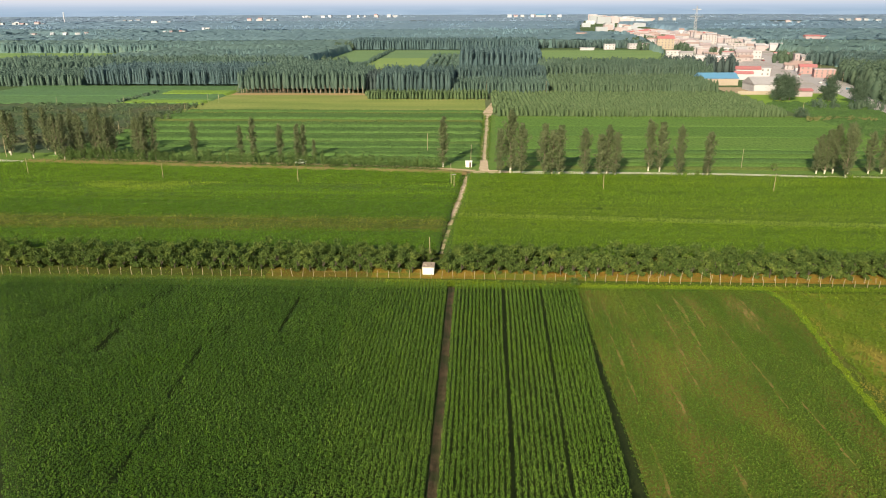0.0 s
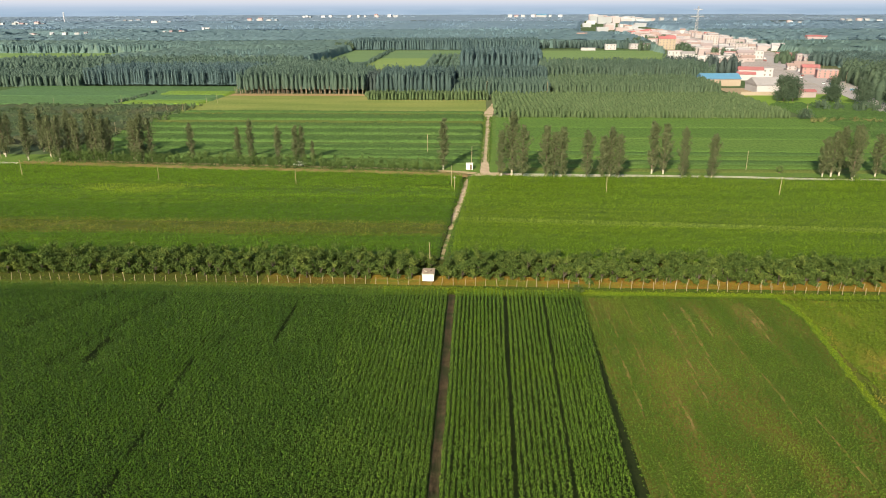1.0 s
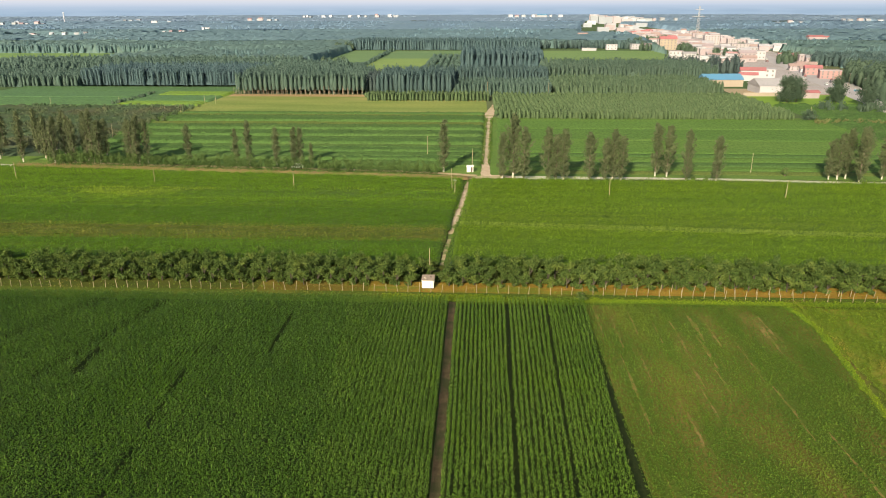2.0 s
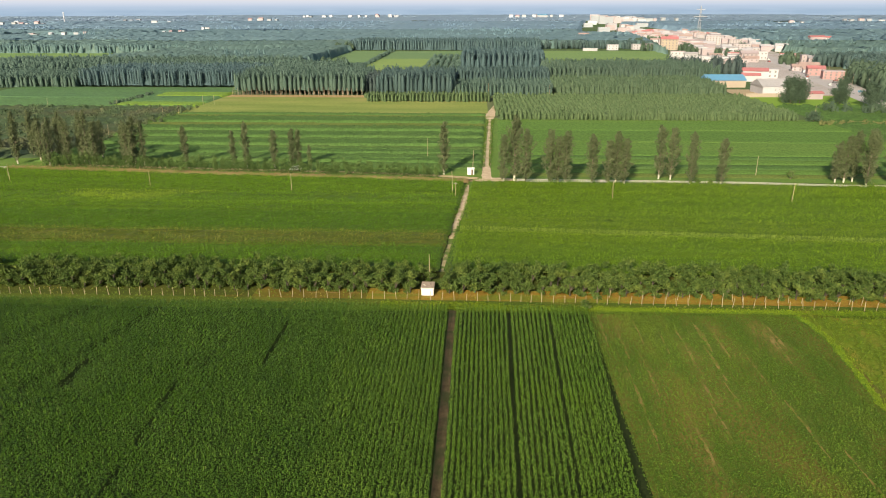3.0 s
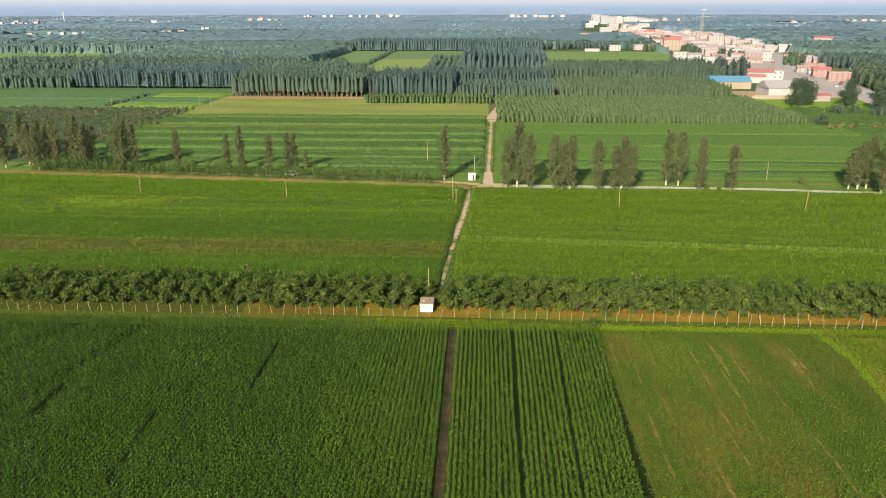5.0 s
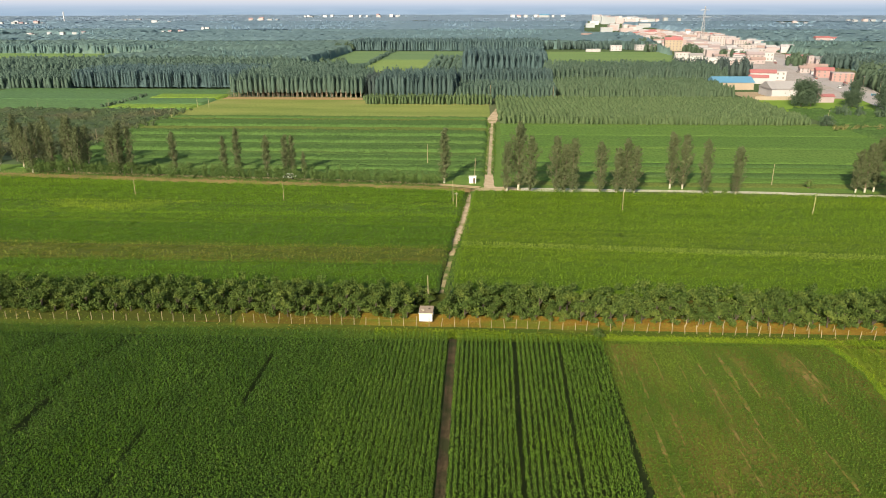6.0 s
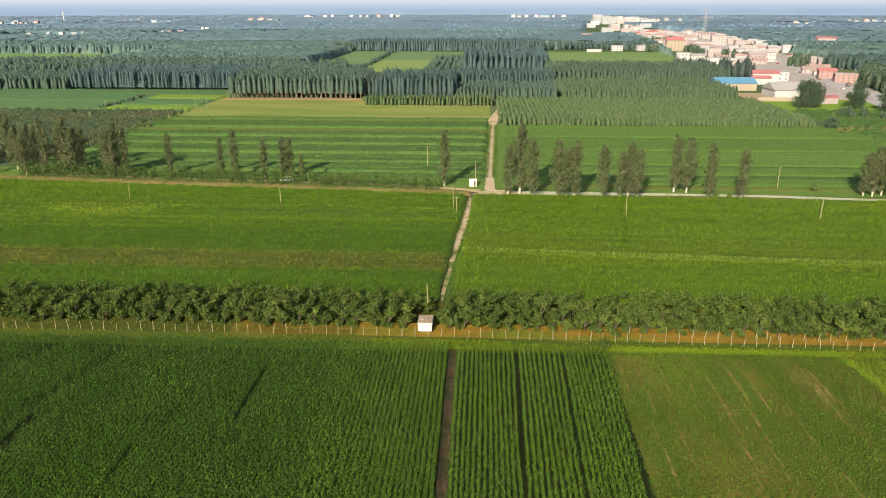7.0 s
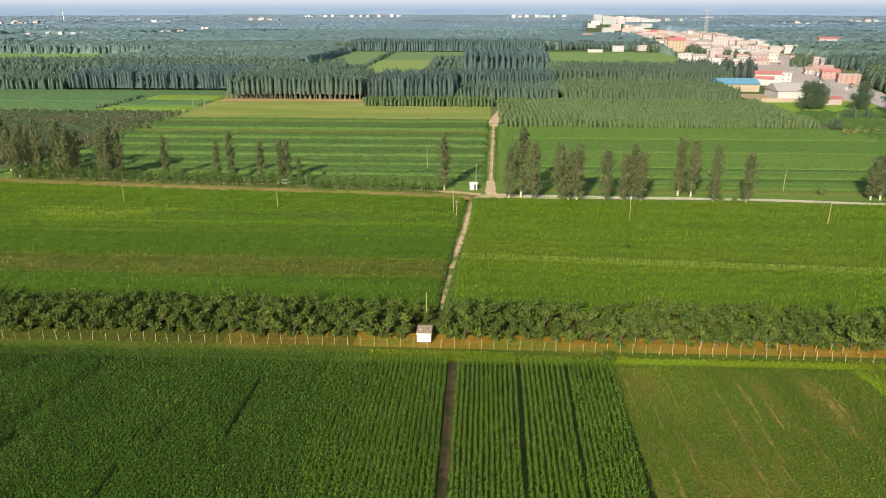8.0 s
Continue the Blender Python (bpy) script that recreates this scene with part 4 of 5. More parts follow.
P_EAST = [(11.9, 220.0, 0.95), (15.2, 222.0, 1.2), (18.4, 218.6, 1.0), (25.4, 218.1, 0.98), (27.9, 218.2, 1.0), (30.1, 217.4, 1.0), (37.9, 218.5, 0.97), (42.5, 217.9, 0.93), (47.4, 218.0, 0.93), (45.0, 219.0, 0.95),
          (59.5, 226.4, 1.02), (62.9, 225.7, 1.0), (66.6, 217.9, 0.92), (75.6, 218.2, 0.9), (111.2, 224.0, 0.85), (113.8, 224.1, 0.98), (116.7, 225.0, 1.0), (116.4, 216.5, 1.02), (121.0, 224.5, 0.95), (127.4, 224.6, 0.92), (131.6, 224.7, 0.95), (136.0, 222.0, 1.0), (141.0, 223.0, 0.9)]
P_WEST = [(-170, 246, 0.95), (-163.0, 245.3, 0.95), (-158.0, 250.6, 1.0), (-151.8, 240.6, 0.92), (-144.1, 243.0, 0.9), (-139.1, 238.1, 0.85), (-133.1, 240.0, 0.95), (-126.8, 240.5, 1.05), (-113.8, 240.0, 0.98), (-110.0, 237.3, 0.95), (-107.6, 240.0, 0.92),
          (-93.5, 240.5, 0.95), (-77.4, 241.0, 0.80), (-72.2, 238.2, 0.92), (-62.7, 237.6, 0.95), (-56.5, 236.9, 0.95), (-54.6, 237.6, 0.85), (-50.2, 234.4, 0.55), (-6.6, 230.3, 1.2)]
P_MORE = [(-172.0, 262.0, 0.9), (-163.0, 268.0, 0.95), (-150.0, 258.0, 0.9), (-141.0, 262.0, 0.85), (-135.0, 252.0, 0.95), (-127.0, 250.0, 0.9), (-178.0, 252.0, 1.0), (-147.0, 246.0, 0.95), (-137.0, 245.0, 0.9), (-131.0, 246.0, 0.95), (-142.0, 250.0, 1.0), (-153.0, 252.0, 0.9), (-125.5, 244.0, 0.9), (-166.0, 249.0, 0.95), (-157.0, 276.0, 0.85), (-130.0, 243.0, 1.0), (-123.0, 238.0, 0.98), (-112.4, 238.6, 0.95), (-111.5, 242.0, 1.02),]
slim = [poplar_tree(50 + i, 16.0, 2.1, 1700) for i in range(3)]
full = [poplar_tree(40 + i, 17.0, 2.85, 2200) for i in range(4)]
middling = [poplar_tree(60 + i, 16.8, 2.4, 1500) for i in range(3)]
put_copies(full, [(x, y, s, rng.uniform(0, 360)) for x, y, s in P_EAST])
put_copies(middling, [(x, y, s, rng.uniform(0, 360)) for x, y, s in P_WEST[:11] + P_MORE])
put_copies(slim, [(x, y, s, rng.uniform(0, 360)) for x, y, s in P_WEST[11:]])

ROAD_PTS = [(196, 300), (215, 384), (229, 448), (248, 538), (274, 640), (306, 806), (341, 1104), (372, 1400), (400, 1800)]


def road_x(y):
    return np.interp(y, [p[1] for p in ROAD_PTS], [p[0] for p in ROAD_PTS])


# ---- woods and plantations ----
def wood(name, label, x0, x1, y0, y1, material, height, radius, row, step, quads=26, size=1.0, foot=0.15, cone=0.5, along="y", size_range=(0.8, 1.12), keep=None, jitter=0.14, edge=9.0, body=0.9, mass=0.0):
    """Trees in rows: full of leaves along the southern edge, plainer further in."""
    near = [plantation_kind(int(rng.integers(1e6)), height, radius, quads, size, foot, cone, body, height > 6) for _ in range(6)]
    inner = [plantation_kind(int(rng.integers(1e6)), height, radius * 1.12, max(4, quads // 6), size * 1.3, max(foot, 0.3), cone, body + 0.12, False, 3) for _ in range(6)]
    pos = rows_of(x0, x1, level(y0), level(y1), row, step, along, jitter, rng, -0.1, keep)
    if len(pos):
        front = pos[:, 1] < y0 + edge
        V, T, base = [], [], 0
        for kinds, p in ((near, pos[front]), (inner, pos[~front])):
            if len(p):
                v, t = spread_out(kinds, p, rng, size=size_range, tilt=0.015)
                V.append(v)
                T.append(t + base)
                base += len(v)
        ob = new(name, soup(name, np.concatenate(V), np.concatenate(T), material, True))
        tagged(ob, label, "woods", kind="stuff")
    if mass:
        canopy(name, label, x0 + 0.3, x1 - 0.3, level(y0 + 2.4), level(y1 - 0.5), height * mass, material, 1.6 if y0 < 600 else 2.6, 0.03 * height, "woods", foot / mass)


def bare_trunks(x0, x1, y, n_rows, row, step, height):
    """The pale bare lower trunks along a plantation's southern edge."""
    V, T = [], []
    for i in range(n_rows):
        for x in np.arange(x0, x1, row):
            px, py, k = x + rng.normal(0, 0.12), y + i * step + rng.normal(0, 0.15), len(V)
            h, w = height * rng.uniform(0.8, 1.15), rng.uniform(0.11, 0.17)
            V += [(px - w, py, 0), (px + w, py, 0), (px, py + w, 0), (px - 0.5 * w, py, h), (px + 0.5 * w, py, h), (px, py + 0.5 * w, h)]
            T += [(k, k + 1, k + 4), (k, k + 4, k + 3), (k + 1, k + 2, k + 5), (k + 1, k + 5, k + 4), (k + 2, k, k + 3), (k + 2, k + 3, k + 5)]
    tagged(new("plantation_trunks", soup("plantation_trunks", V, T, M_TRUNK)), "pale bare lower trunks of a poplar plantation", "trees", kind="stuff")


rows = rows_of(-142, -8, level(222), level(246), 1.3, 1.1, "x", 0.25, rng, 0.0, lambda x, y: (y > BANK(x) + 4.5) & (y < BANK(x) + 8.4))
stems = [(x, y, z) for x, y, _ in rows for top in (rng.uniform(2.0, 4.5),) for z in (0.2 * top, 0.5 * top, 0.78 * top, top)]
V, T = leaf_cloud(stems, (0.30, 0.30, 0.34), 0.24, 19000, rng, 1.0, 0.8)
tagged(new("sapling_hedge", soup("sapling_hedge", V, T, M_HEDGE)), "rows of young trees along the dry bank", "hedge", kind="stuff")
canopy("scrub", "low grey-green scrub west of the strip fields", -330, -151, level(250), level(384), 0.8, M_SCRUB, 1.7, 0.35, "scrub")
wood("scrub", "low brownish bushes west of the strip fields", -235, -138, 262, 384, M_SCRUB, 1.9, 1.35, 3.1, 3.1, 22, 0.37, 0.0, 0.2, body=0.4, size_range=(0.35, 1.2), keep=lambda x, y: x < -138 - 0.05 * (y - 262), jitter=0.4, edge=125)
canopy("scrub", "weedy corner beside the young plantation", 161, 205, level(226), level(400), 0.7, M_STRIP, 1.6, 0.5, "scrub")
wood("scrub", "dark bushes in the weedy corner", 160, 212, 334, 384, M_TREE, 5.0, 2.0, 3.6, 4.0, 130, 0.34, 0.0, 0.3, size_range=(0.45, 1.1), keep=lambda x, y: (y > 374 - 0.35 * (x - 182)) & (y < 386) & (x > 176), body=0.45, jitter=0.4, edge=999)
wood("scrub", "tawny reeds in the weedy corner", 156, 186, 331, 341, M_DRYREED, 1.8, 1.0, 2.2, 2.0, 40, 0.28, 0.0, 0.3, size_range=(0.6, 1.2), body=0.45, jitter=0.4, edge=999)
wood("young_plantation", "young poplar plantation in even rows", 13, 152, 346, 428, M_YOUNG, 4.2, 1.2, 2.2, 1.5, 26, 0.30, 0.0, 0.75, size_range=(0.65, 1.1), jitter=0.16, edge=5, mass=0.5)
wood("plantation", "poplar plantation of middling height", 51, 147, 432, 496, M_WOOD_MID, 8.6, 1.55, 2.8, 1.9, 44, 0.42, 0.0, 0.8, size_range=(0.7, 1.1), jitter=0.12, edge=5, mass=0.62)
wood("plantation", "tall poplar plantation beside the town", 52, 165, 501, 566, M_WOOD_TALL, 13.5, 1.85, 3.2, 2.2, 60, 0.5, 0.03, 0.65, edge=6, mass=0.62)
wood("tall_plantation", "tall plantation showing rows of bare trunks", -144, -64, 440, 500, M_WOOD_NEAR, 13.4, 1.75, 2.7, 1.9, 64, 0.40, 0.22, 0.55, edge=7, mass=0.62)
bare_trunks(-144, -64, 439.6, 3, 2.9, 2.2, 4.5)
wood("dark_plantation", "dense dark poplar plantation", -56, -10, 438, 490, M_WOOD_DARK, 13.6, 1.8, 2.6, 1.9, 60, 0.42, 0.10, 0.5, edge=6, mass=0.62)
wood("dark_plantation", "trees in a dark shade-toned leaf between plantations", -64, -58, 446, 490, M_WOOD_SHADE, 11.5, 1.5, 2.6, 1.8, 50, 0.42, 0.0, 0.5, edge=6)
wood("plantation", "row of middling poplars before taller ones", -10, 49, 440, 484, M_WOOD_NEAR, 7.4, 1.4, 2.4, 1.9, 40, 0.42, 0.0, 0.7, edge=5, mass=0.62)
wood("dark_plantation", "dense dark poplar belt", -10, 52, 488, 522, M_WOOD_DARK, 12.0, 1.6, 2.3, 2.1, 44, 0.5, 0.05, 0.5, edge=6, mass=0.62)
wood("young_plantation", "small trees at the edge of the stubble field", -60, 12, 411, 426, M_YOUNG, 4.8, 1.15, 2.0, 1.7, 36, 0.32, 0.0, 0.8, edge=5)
wood("tall_plantation", "tall plantation in wide clear rows", -9, 60, 612, 700, M_WOOD_HAZE, 16.5, 2.2, 4.4, 2.6, 50, 0.62, 0.04, 0.6, edge=8, mass=0.5)
wood("dark_plantation", "dark plantation beyond the western fields", -262, -146, 482, 540, M_WOOD_HAZE, 12.0, 1.9, 2.5, 2.3, 60, 0.5, 0.10, 0.4, edge=6, jitter=0.26, body=0.55, mass=0.42)
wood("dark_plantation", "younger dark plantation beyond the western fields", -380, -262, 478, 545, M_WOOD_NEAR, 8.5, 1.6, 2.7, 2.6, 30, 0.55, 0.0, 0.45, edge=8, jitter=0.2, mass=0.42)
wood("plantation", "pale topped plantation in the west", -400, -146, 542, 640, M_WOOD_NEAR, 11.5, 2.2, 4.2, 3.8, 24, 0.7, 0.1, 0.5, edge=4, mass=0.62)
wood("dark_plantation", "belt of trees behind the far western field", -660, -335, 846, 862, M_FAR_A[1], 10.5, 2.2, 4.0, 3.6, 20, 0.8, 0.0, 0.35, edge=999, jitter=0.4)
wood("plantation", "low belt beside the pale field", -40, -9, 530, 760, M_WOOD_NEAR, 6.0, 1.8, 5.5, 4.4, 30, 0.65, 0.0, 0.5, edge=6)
wood("dark_plantation", "dark belt behind the pale field", -150, 80, 905, 960, M_WOOD_HAZE, 13.5, 2.0, 3.4, 3.4, 30, 0.8, 0.06, 0.5, edge=8, mass=0.62)
wood("roadside_trees", "dark trees beside the town road", 215, 330, 290, 420, M_TREE, 12, 3.2, 8, 8, 70, 0.75, 0.03, 0.3, keep=lambda x, y: x > 222 + (y - 400) * 0.22, jitter=0.3, edge=999)
wood("roadside_trees", "tall dark trees beside the town road", 240, 340, 425, 548, M_TREE, 14, 3.4, 7, 7, 70, 0.75, 0.03, 0.3, keep=lambda x, y: x > road_x(y) + 15, jitter=0.3, edge=999)
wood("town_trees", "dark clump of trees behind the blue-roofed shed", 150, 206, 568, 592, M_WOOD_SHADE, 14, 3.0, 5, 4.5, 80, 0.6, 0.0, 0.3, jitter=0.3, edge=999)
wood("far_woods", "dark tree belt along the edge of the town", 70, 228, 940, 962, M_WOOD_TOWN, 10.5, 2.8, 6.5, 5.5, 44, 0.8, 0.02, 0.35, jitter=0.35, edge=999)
for x, y, n in ((246, 889, 3), (242, 837, 3), (257, 774, 7), (-161, 900, 6), (-121, 640, 5), (228, 800, 3), (300, 720, 4), (285, 690, 3), (315, 900, 4), (250, 980, 4), (205, 900, 4), (270, 1130, 6), (225, 1040, 6)):
    wood("town_trees", "clump of dark broadleaf trees", x - 2.2 * n, x + 2.2 * n, y - 5, y + 5, M_TREE, 10, 3.2, 5, 5, 80, 0.75, 0.0, 0.25, jitter=0.3, edge=999)


def far_field(x0, x1, y0, y1, a, b, label, z=0.0):
    sheet("field_floor", x0, x1, level(y0), level(y1), z, earthy("far_field_floor", a, b, tuple(0.5 * (u + v) * 0.85 for u, v in zip(a, b)), scale=0.03, fine=0.4, stretch=(0.3, 1.2, 1)), label, cell=20)


far_field(-97, -40, 490, 760, (0.19, 0.27, 0.075), (0.22, 0.29, 0.085), "pale green field among plantations")
far_field(-97, -9, 760, 903, (0.12, 0.20, 0.085), (0.15, 0.225, 0.095), "green field before a dark belt")
far_field(62, 215, 580, 900, (0.15, 0.235, 0.075), (0.18, 0.255, 0.085), "pale green field before the town")
for a, b, m in ((384, 421, M_FARCROP), (421.4, 479, M_FARCROP2)):
    canopy("crop_strip", "long crop strip before a dark wood", -300, -147, level(a), level(b), 0.7, m, 1.7, 0.08, "crop", 0.0)
for a, b, m in ((386, 402, M_BRIGHTCROP), (402.3, 427, M_FARCROP), (428, 450, M_BRIGHTCROP)):
    canopy("crop_strip", "bright yellow-green crop" if m is M_BRIGHTCROP else "dull green crop between bright ones", -193 + (a - 386) * 0.1, -146, level(a), level(b), 0.95, m, 1.7, 0.05, "crop", 0.0)
wood("scrub", "thin dark hedge between bright fields", -195, -191, 388, 440, M_TREE, 2.2, 1.1, 2.0, 2.2, 24, 0.4, 0.0, 0.3, jitter=0.3, edge=999)
far_field(-560, -330, 700, 860, (0.15, 0.25, 0.08), (0.20, 0.29, 0.09), "pale green field far to the west")
far_field(-145, -62, 430, 441, (0.34, 0.22, 0.11), (0.40, 0.27, 0.14), "bare orange soil at the plantation's foot", 0.05)
far_field(148, 230, 380, 445, (0.16, 0.27, 0.03), (0.20, 0.30, 0.04), "bright weedy ground by the town", 0.05)
far_field(158, 235, 436, 480, (0.36, 0.27, 0.17), (0.42, 0.32, 0.21), "bare sandy yard", 0.03)

# ---- the far plain: tree belts one behind another to the horizon, broken by fields and villages ----
VILLAGE = ((-795, 1314, 4), (-735, 1315, 6), (-584, 1426, 4), (-1350, 2140, 8), (-1240, 2629, 3), (-573, 1555, 2), (-780, 2700, 5), (-787, 3600, 5), (-552, 3600, 4), (-429, 3600, 3), (210, 3500, 4), (344, 3600, 4), (-1000, 2300, 3), (900, 2200, 4), (640, 2600, 4), (1250, 2500, 5))


def open_land(x, y):
    """Where the far plain bears no belts: fields, villages, the town and the nearer plantations."""
    free = (x > -150) & (x < 215) & (y < 962)
    free |= (x < -146) & (x > -405) & (y < 642)
    free |= (x > -640) & (x < -345) & (y > 645) & (y < 850)
    free |= (x > road_x(y) - 95) & (x < road_x(y) + 42) & (y < 2050)
    free |= (x > 150) & (x < 262) & (y < 700)
    free |= (x > 0.138 * y) & (x < road_x(y) + 30) & (y > 1350) & (y < 2300)
    free |= (x > 0.140 * y) & (x < 0.235 * y) & (y >= 2250) & (y < 2850)
    for vx, vy, n in VILLAGE:
        free |= (np.abs(x - vx) < 11 * n * vy / 1800 + 8) & (y > vy * 0.92) & (y < vy + 12)
    return free


def belt_trees(kinds, p, wide, tall):
    """Crowns of every size at the places p."""
    V, T, base, pick = [], [], 0, rng.integers(0, len(kinds), len(p))
    for k, (tv, tt) in enumerate(kinds):
        q = pick == k
        n = int(q.sum())
        a = rng.uniform(0, 6.28, n)[:, None]
        w, h = wide[q][:, None], tall[q][:, None]
        x = (tv[None, :, 0] * np.cos(a) - tv[None, :, 1] * np.sin(a)) * w + p[q, 0:1]
        y = (tv[None, :, 0] * np.sin(a) + tv[None, :, 1] * np.cos(a)) * w + p[q, 1:2]
        V.append(np.stack([x, y, tv[None, :, 2] * h], -1).reshape(-1, 3))
        T.append((tt[None] + (np.arange(n) * len(tv))[:, None, None]).reshape(-1, 3) + base)
        base += n * len(tv)
    return np.concatenate(V), np.concatenate(T)


def far_belts(y0, y1, material, label):
    """Single rows of taller trees standing out of the woods."""
    kinds = [plantation_kind(900 + i, 1.0, 1.0, 9, 0.30, 0.0, 0.3, 0.9, False, 3) for i in range(6)]
    rows, y = [], y0
    while y < y1:
        step = max(3.2, 0.0046 * y)
        x = np.arange(-0.72 * y - 30, 0.72 * y + 60, step)
        x = x + rng.normal(0, 0.35 * step, len(x))
        yy = y + rng.normal(0, 0.006 * y, len(x))
        lot = np.floor((x + rng.uniform(0, 300)) / rng.uniform(0.05 * y, 0.11 * y)).astype(int)
        lot -= lot.min()
        there, high = rng.uniform(0, 1, lot.max() + 1) < 0.3, rng.uniform(0.85, 1.2, lot.max() + 1)
        q = there[lot] & ~open_land(x, yy) & (rng.uniform(0, 1, len(x)) < 0.85)
        rows.append(np.stack([x, yy, step * rng.uniform(0.5, 0.8, len(x)), 10.4 * high[lot] * rng.uniform(0.88, 1.1, len(x))], 1)[q])
        y += rng.uniform(0.06, 0.13) * y
    a = np.concatenate(rows)
    V, T = belt_trees(kinds, np.stack([a[:, 0], a[:, 1], 0 * a[:, 0]], 1), a[:, 2], a[:, 3])
    tagged(new("tree_belt", soup("tree_belt", V, T, material, True)), label, "trees", kind="stuff")


def smooth_steps(n, seed, low, high):
    """One height for every lot."""
    return np.random.default_rng(seed).uniform(low, high, n)


def far_tops(y0, y1, material, label, seed, rough):
    """The woods of the plain seen from above: lots of differing height, rough with crowns, open where fields lie."""
    ys = y0 * 1.009 ** np.arange(int(math.log(y1 / y0) / math.log(1.009)) + 1)
    th = np.arange(-0.75, 0.78, 0.0032)
    X, Y = ys[:, None] * th[None, :], np.repeat(ys[:, None], len(th), 1)
    X, Y = X + rng.normal(0, 0.0009, X.shape) * Y, Y + rng.normal(0, 0.0022, X.shape) * Y
    band = np.floor(np.log(Y) / 0.05 + 0.35 * np.sin(X / Y * 9 + seed)).astype(int)
    lot = np.floor(X / Y * (11 + 5 * np.sin(band * 2.1)) + 3.7 * np.sin(band * 1.3)).astype(int)
    key = (band * 7919 + lot * 104729) % 997
    high = smooth_steps(997, seed, 6.8, 9.2)[key]
    high = np.where(smooth_steps(997, seed + 1, 0, 1)[key] < 0.1, 4.4, high)
    Z = high * (1 + rough * rng.normal(0, 1, X.shape)) + rng.normal(0, 2.5 * rough, X.shape)
    Z = np.where(open_land(X, Y), -2.0, Z)
    idx = np.arange(X.size).reshape(X.shape)
    a, b, c, d = idx[:-1, :-1].ravel(), idx[:-1, 1:].ravel(), idx[1:, 1:].ravel(), idx[1:, :-1].ravel()
    T = np.concatenate([np.stack([a, b, c], 1), np.stack([a, c, d], 1)])
    zf = Z.ravel()
    T = T[(zf[T].max(1) > -1.0)]
    tagged(new("far_woods", soup("far_woods", np.stack([X, Y, Z], -1).reshape(-1, 3), T, material, True)), label, "woods", kind="stuff")


# each band takes the next leaf tone, so painted haze thickens with distance
for y0, y1, mats, label in ((590, 1010, M_FAR_A, "green wood lots and fields on the plain"), (1000, 1520, M_FAR_B, "wood lots greyed by painted haze on the plain"), (1500, 2450, M_FAR_C, "wood lots blued by painted haze on the far plain"), (2420, 4480, M_FAR_D, "woods paled by painted haze towards the horizon")):
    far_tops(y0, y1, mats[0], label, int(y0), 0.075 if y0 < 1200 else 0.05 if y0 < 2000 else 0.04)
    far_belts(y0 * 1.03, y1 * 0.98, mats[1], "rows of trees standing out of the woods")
far_field(-150, -97, 600, 905, (0.13, 0.21, 0.085), (0.16, 0.235, 0.095), "green strip fields west of the pale field")
wood("plantation", "plantation west of the pale field", -146, -98, 502, 600, M_WOOD_NEAR, 10.5, 1.6, 3.0, 2.6, 34, 0.6, 0.1, 0.5, edge=6, mass=0.62)
wood("scrub", "low hedge between far fields", -146, -97, 655, 662, M_WOOD_NEAR, 3.5, 1.8, 3.0, 3.0, 30, 0.6, 0.0, 0.3, jitter=0.3, edge=999)
wood("scrub", "low hedge between far fields", -101, -96, 600, 890, M_WOOD_NEAR, 3.5, 1.8, 3.0, 5.0, 30, 0.6, 0.0, 0.3, jitter=0.3, edge=999)
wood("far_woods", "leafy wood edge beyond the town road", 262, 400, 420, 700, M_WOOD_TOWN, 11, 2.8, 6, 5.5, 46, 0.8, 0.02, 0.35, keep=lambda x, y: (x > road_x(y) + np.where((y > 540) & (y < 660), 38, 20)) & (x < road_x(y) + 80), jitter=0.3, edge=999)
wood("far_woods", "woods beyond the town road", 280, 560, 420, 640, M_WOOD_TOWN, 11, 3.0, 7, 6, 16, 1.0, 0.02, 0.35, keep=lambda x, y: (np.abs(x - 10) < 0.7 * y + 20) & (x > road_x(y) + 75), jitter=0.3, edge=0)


def broadleaf_tree(x, y, height, radius, seed, label, leaves=3400, size=0.34, leaf=None):
    """A full round-headed tree with several limbs and an uneven crown."""
    r = np.random.default_rng(seed)
    root = thing("broadleaf_tree", label, "tree", at=pose(x, y, 0))
    limb, centres = tube_bm([(0, 0, -0.1), (0.1, 0, height * 0.25), (0, 0.1, height * 0.6)], [0.3, 0.22, 0.1], 6), []
    for i in range(24):
        a, e = i * 2.4 + r.uniform(-0.3, 0.3), r.uniform(-0.8, 1.35)
        d = radius * r.uniform(0.55, 1.0)
        tip = (math.cos(a) * math.cos(e) * d, math.sin(a) * math.cos(e) * d, height * 0.48 + math.sin(e) * height * 0.44)
        tube_bm([(0, 0, height * 0.25), (tip[0] * 0.5, tip[1] * 0.5, (height * 0.25 + tip[2]) * 0.55), tip], [0.1, 0.06, 0.02], 3, limb)
        centres += [tip, (tip[0] * 0.6, tip[1] * 0.6, tip[2] * 0.9)]
    part("trunk", limb, M_BARK, root)
    V, T = leaf_cloud(centres, (radius * 0.20, radius * 0.20, height * 0.085), size, leaves, r, 0.6)
    core, faces = plantation_kind(seed, height * 0.86, radius * 0.66, 60, size, 0.2, 0.3, 0.9, False, 6)
    T = np.concatenate([T, faces + len(V)])
    V = np.concatenate([V, core])
    part("crown", soup("crown", V, T, leaf or M_TREE), None, root)


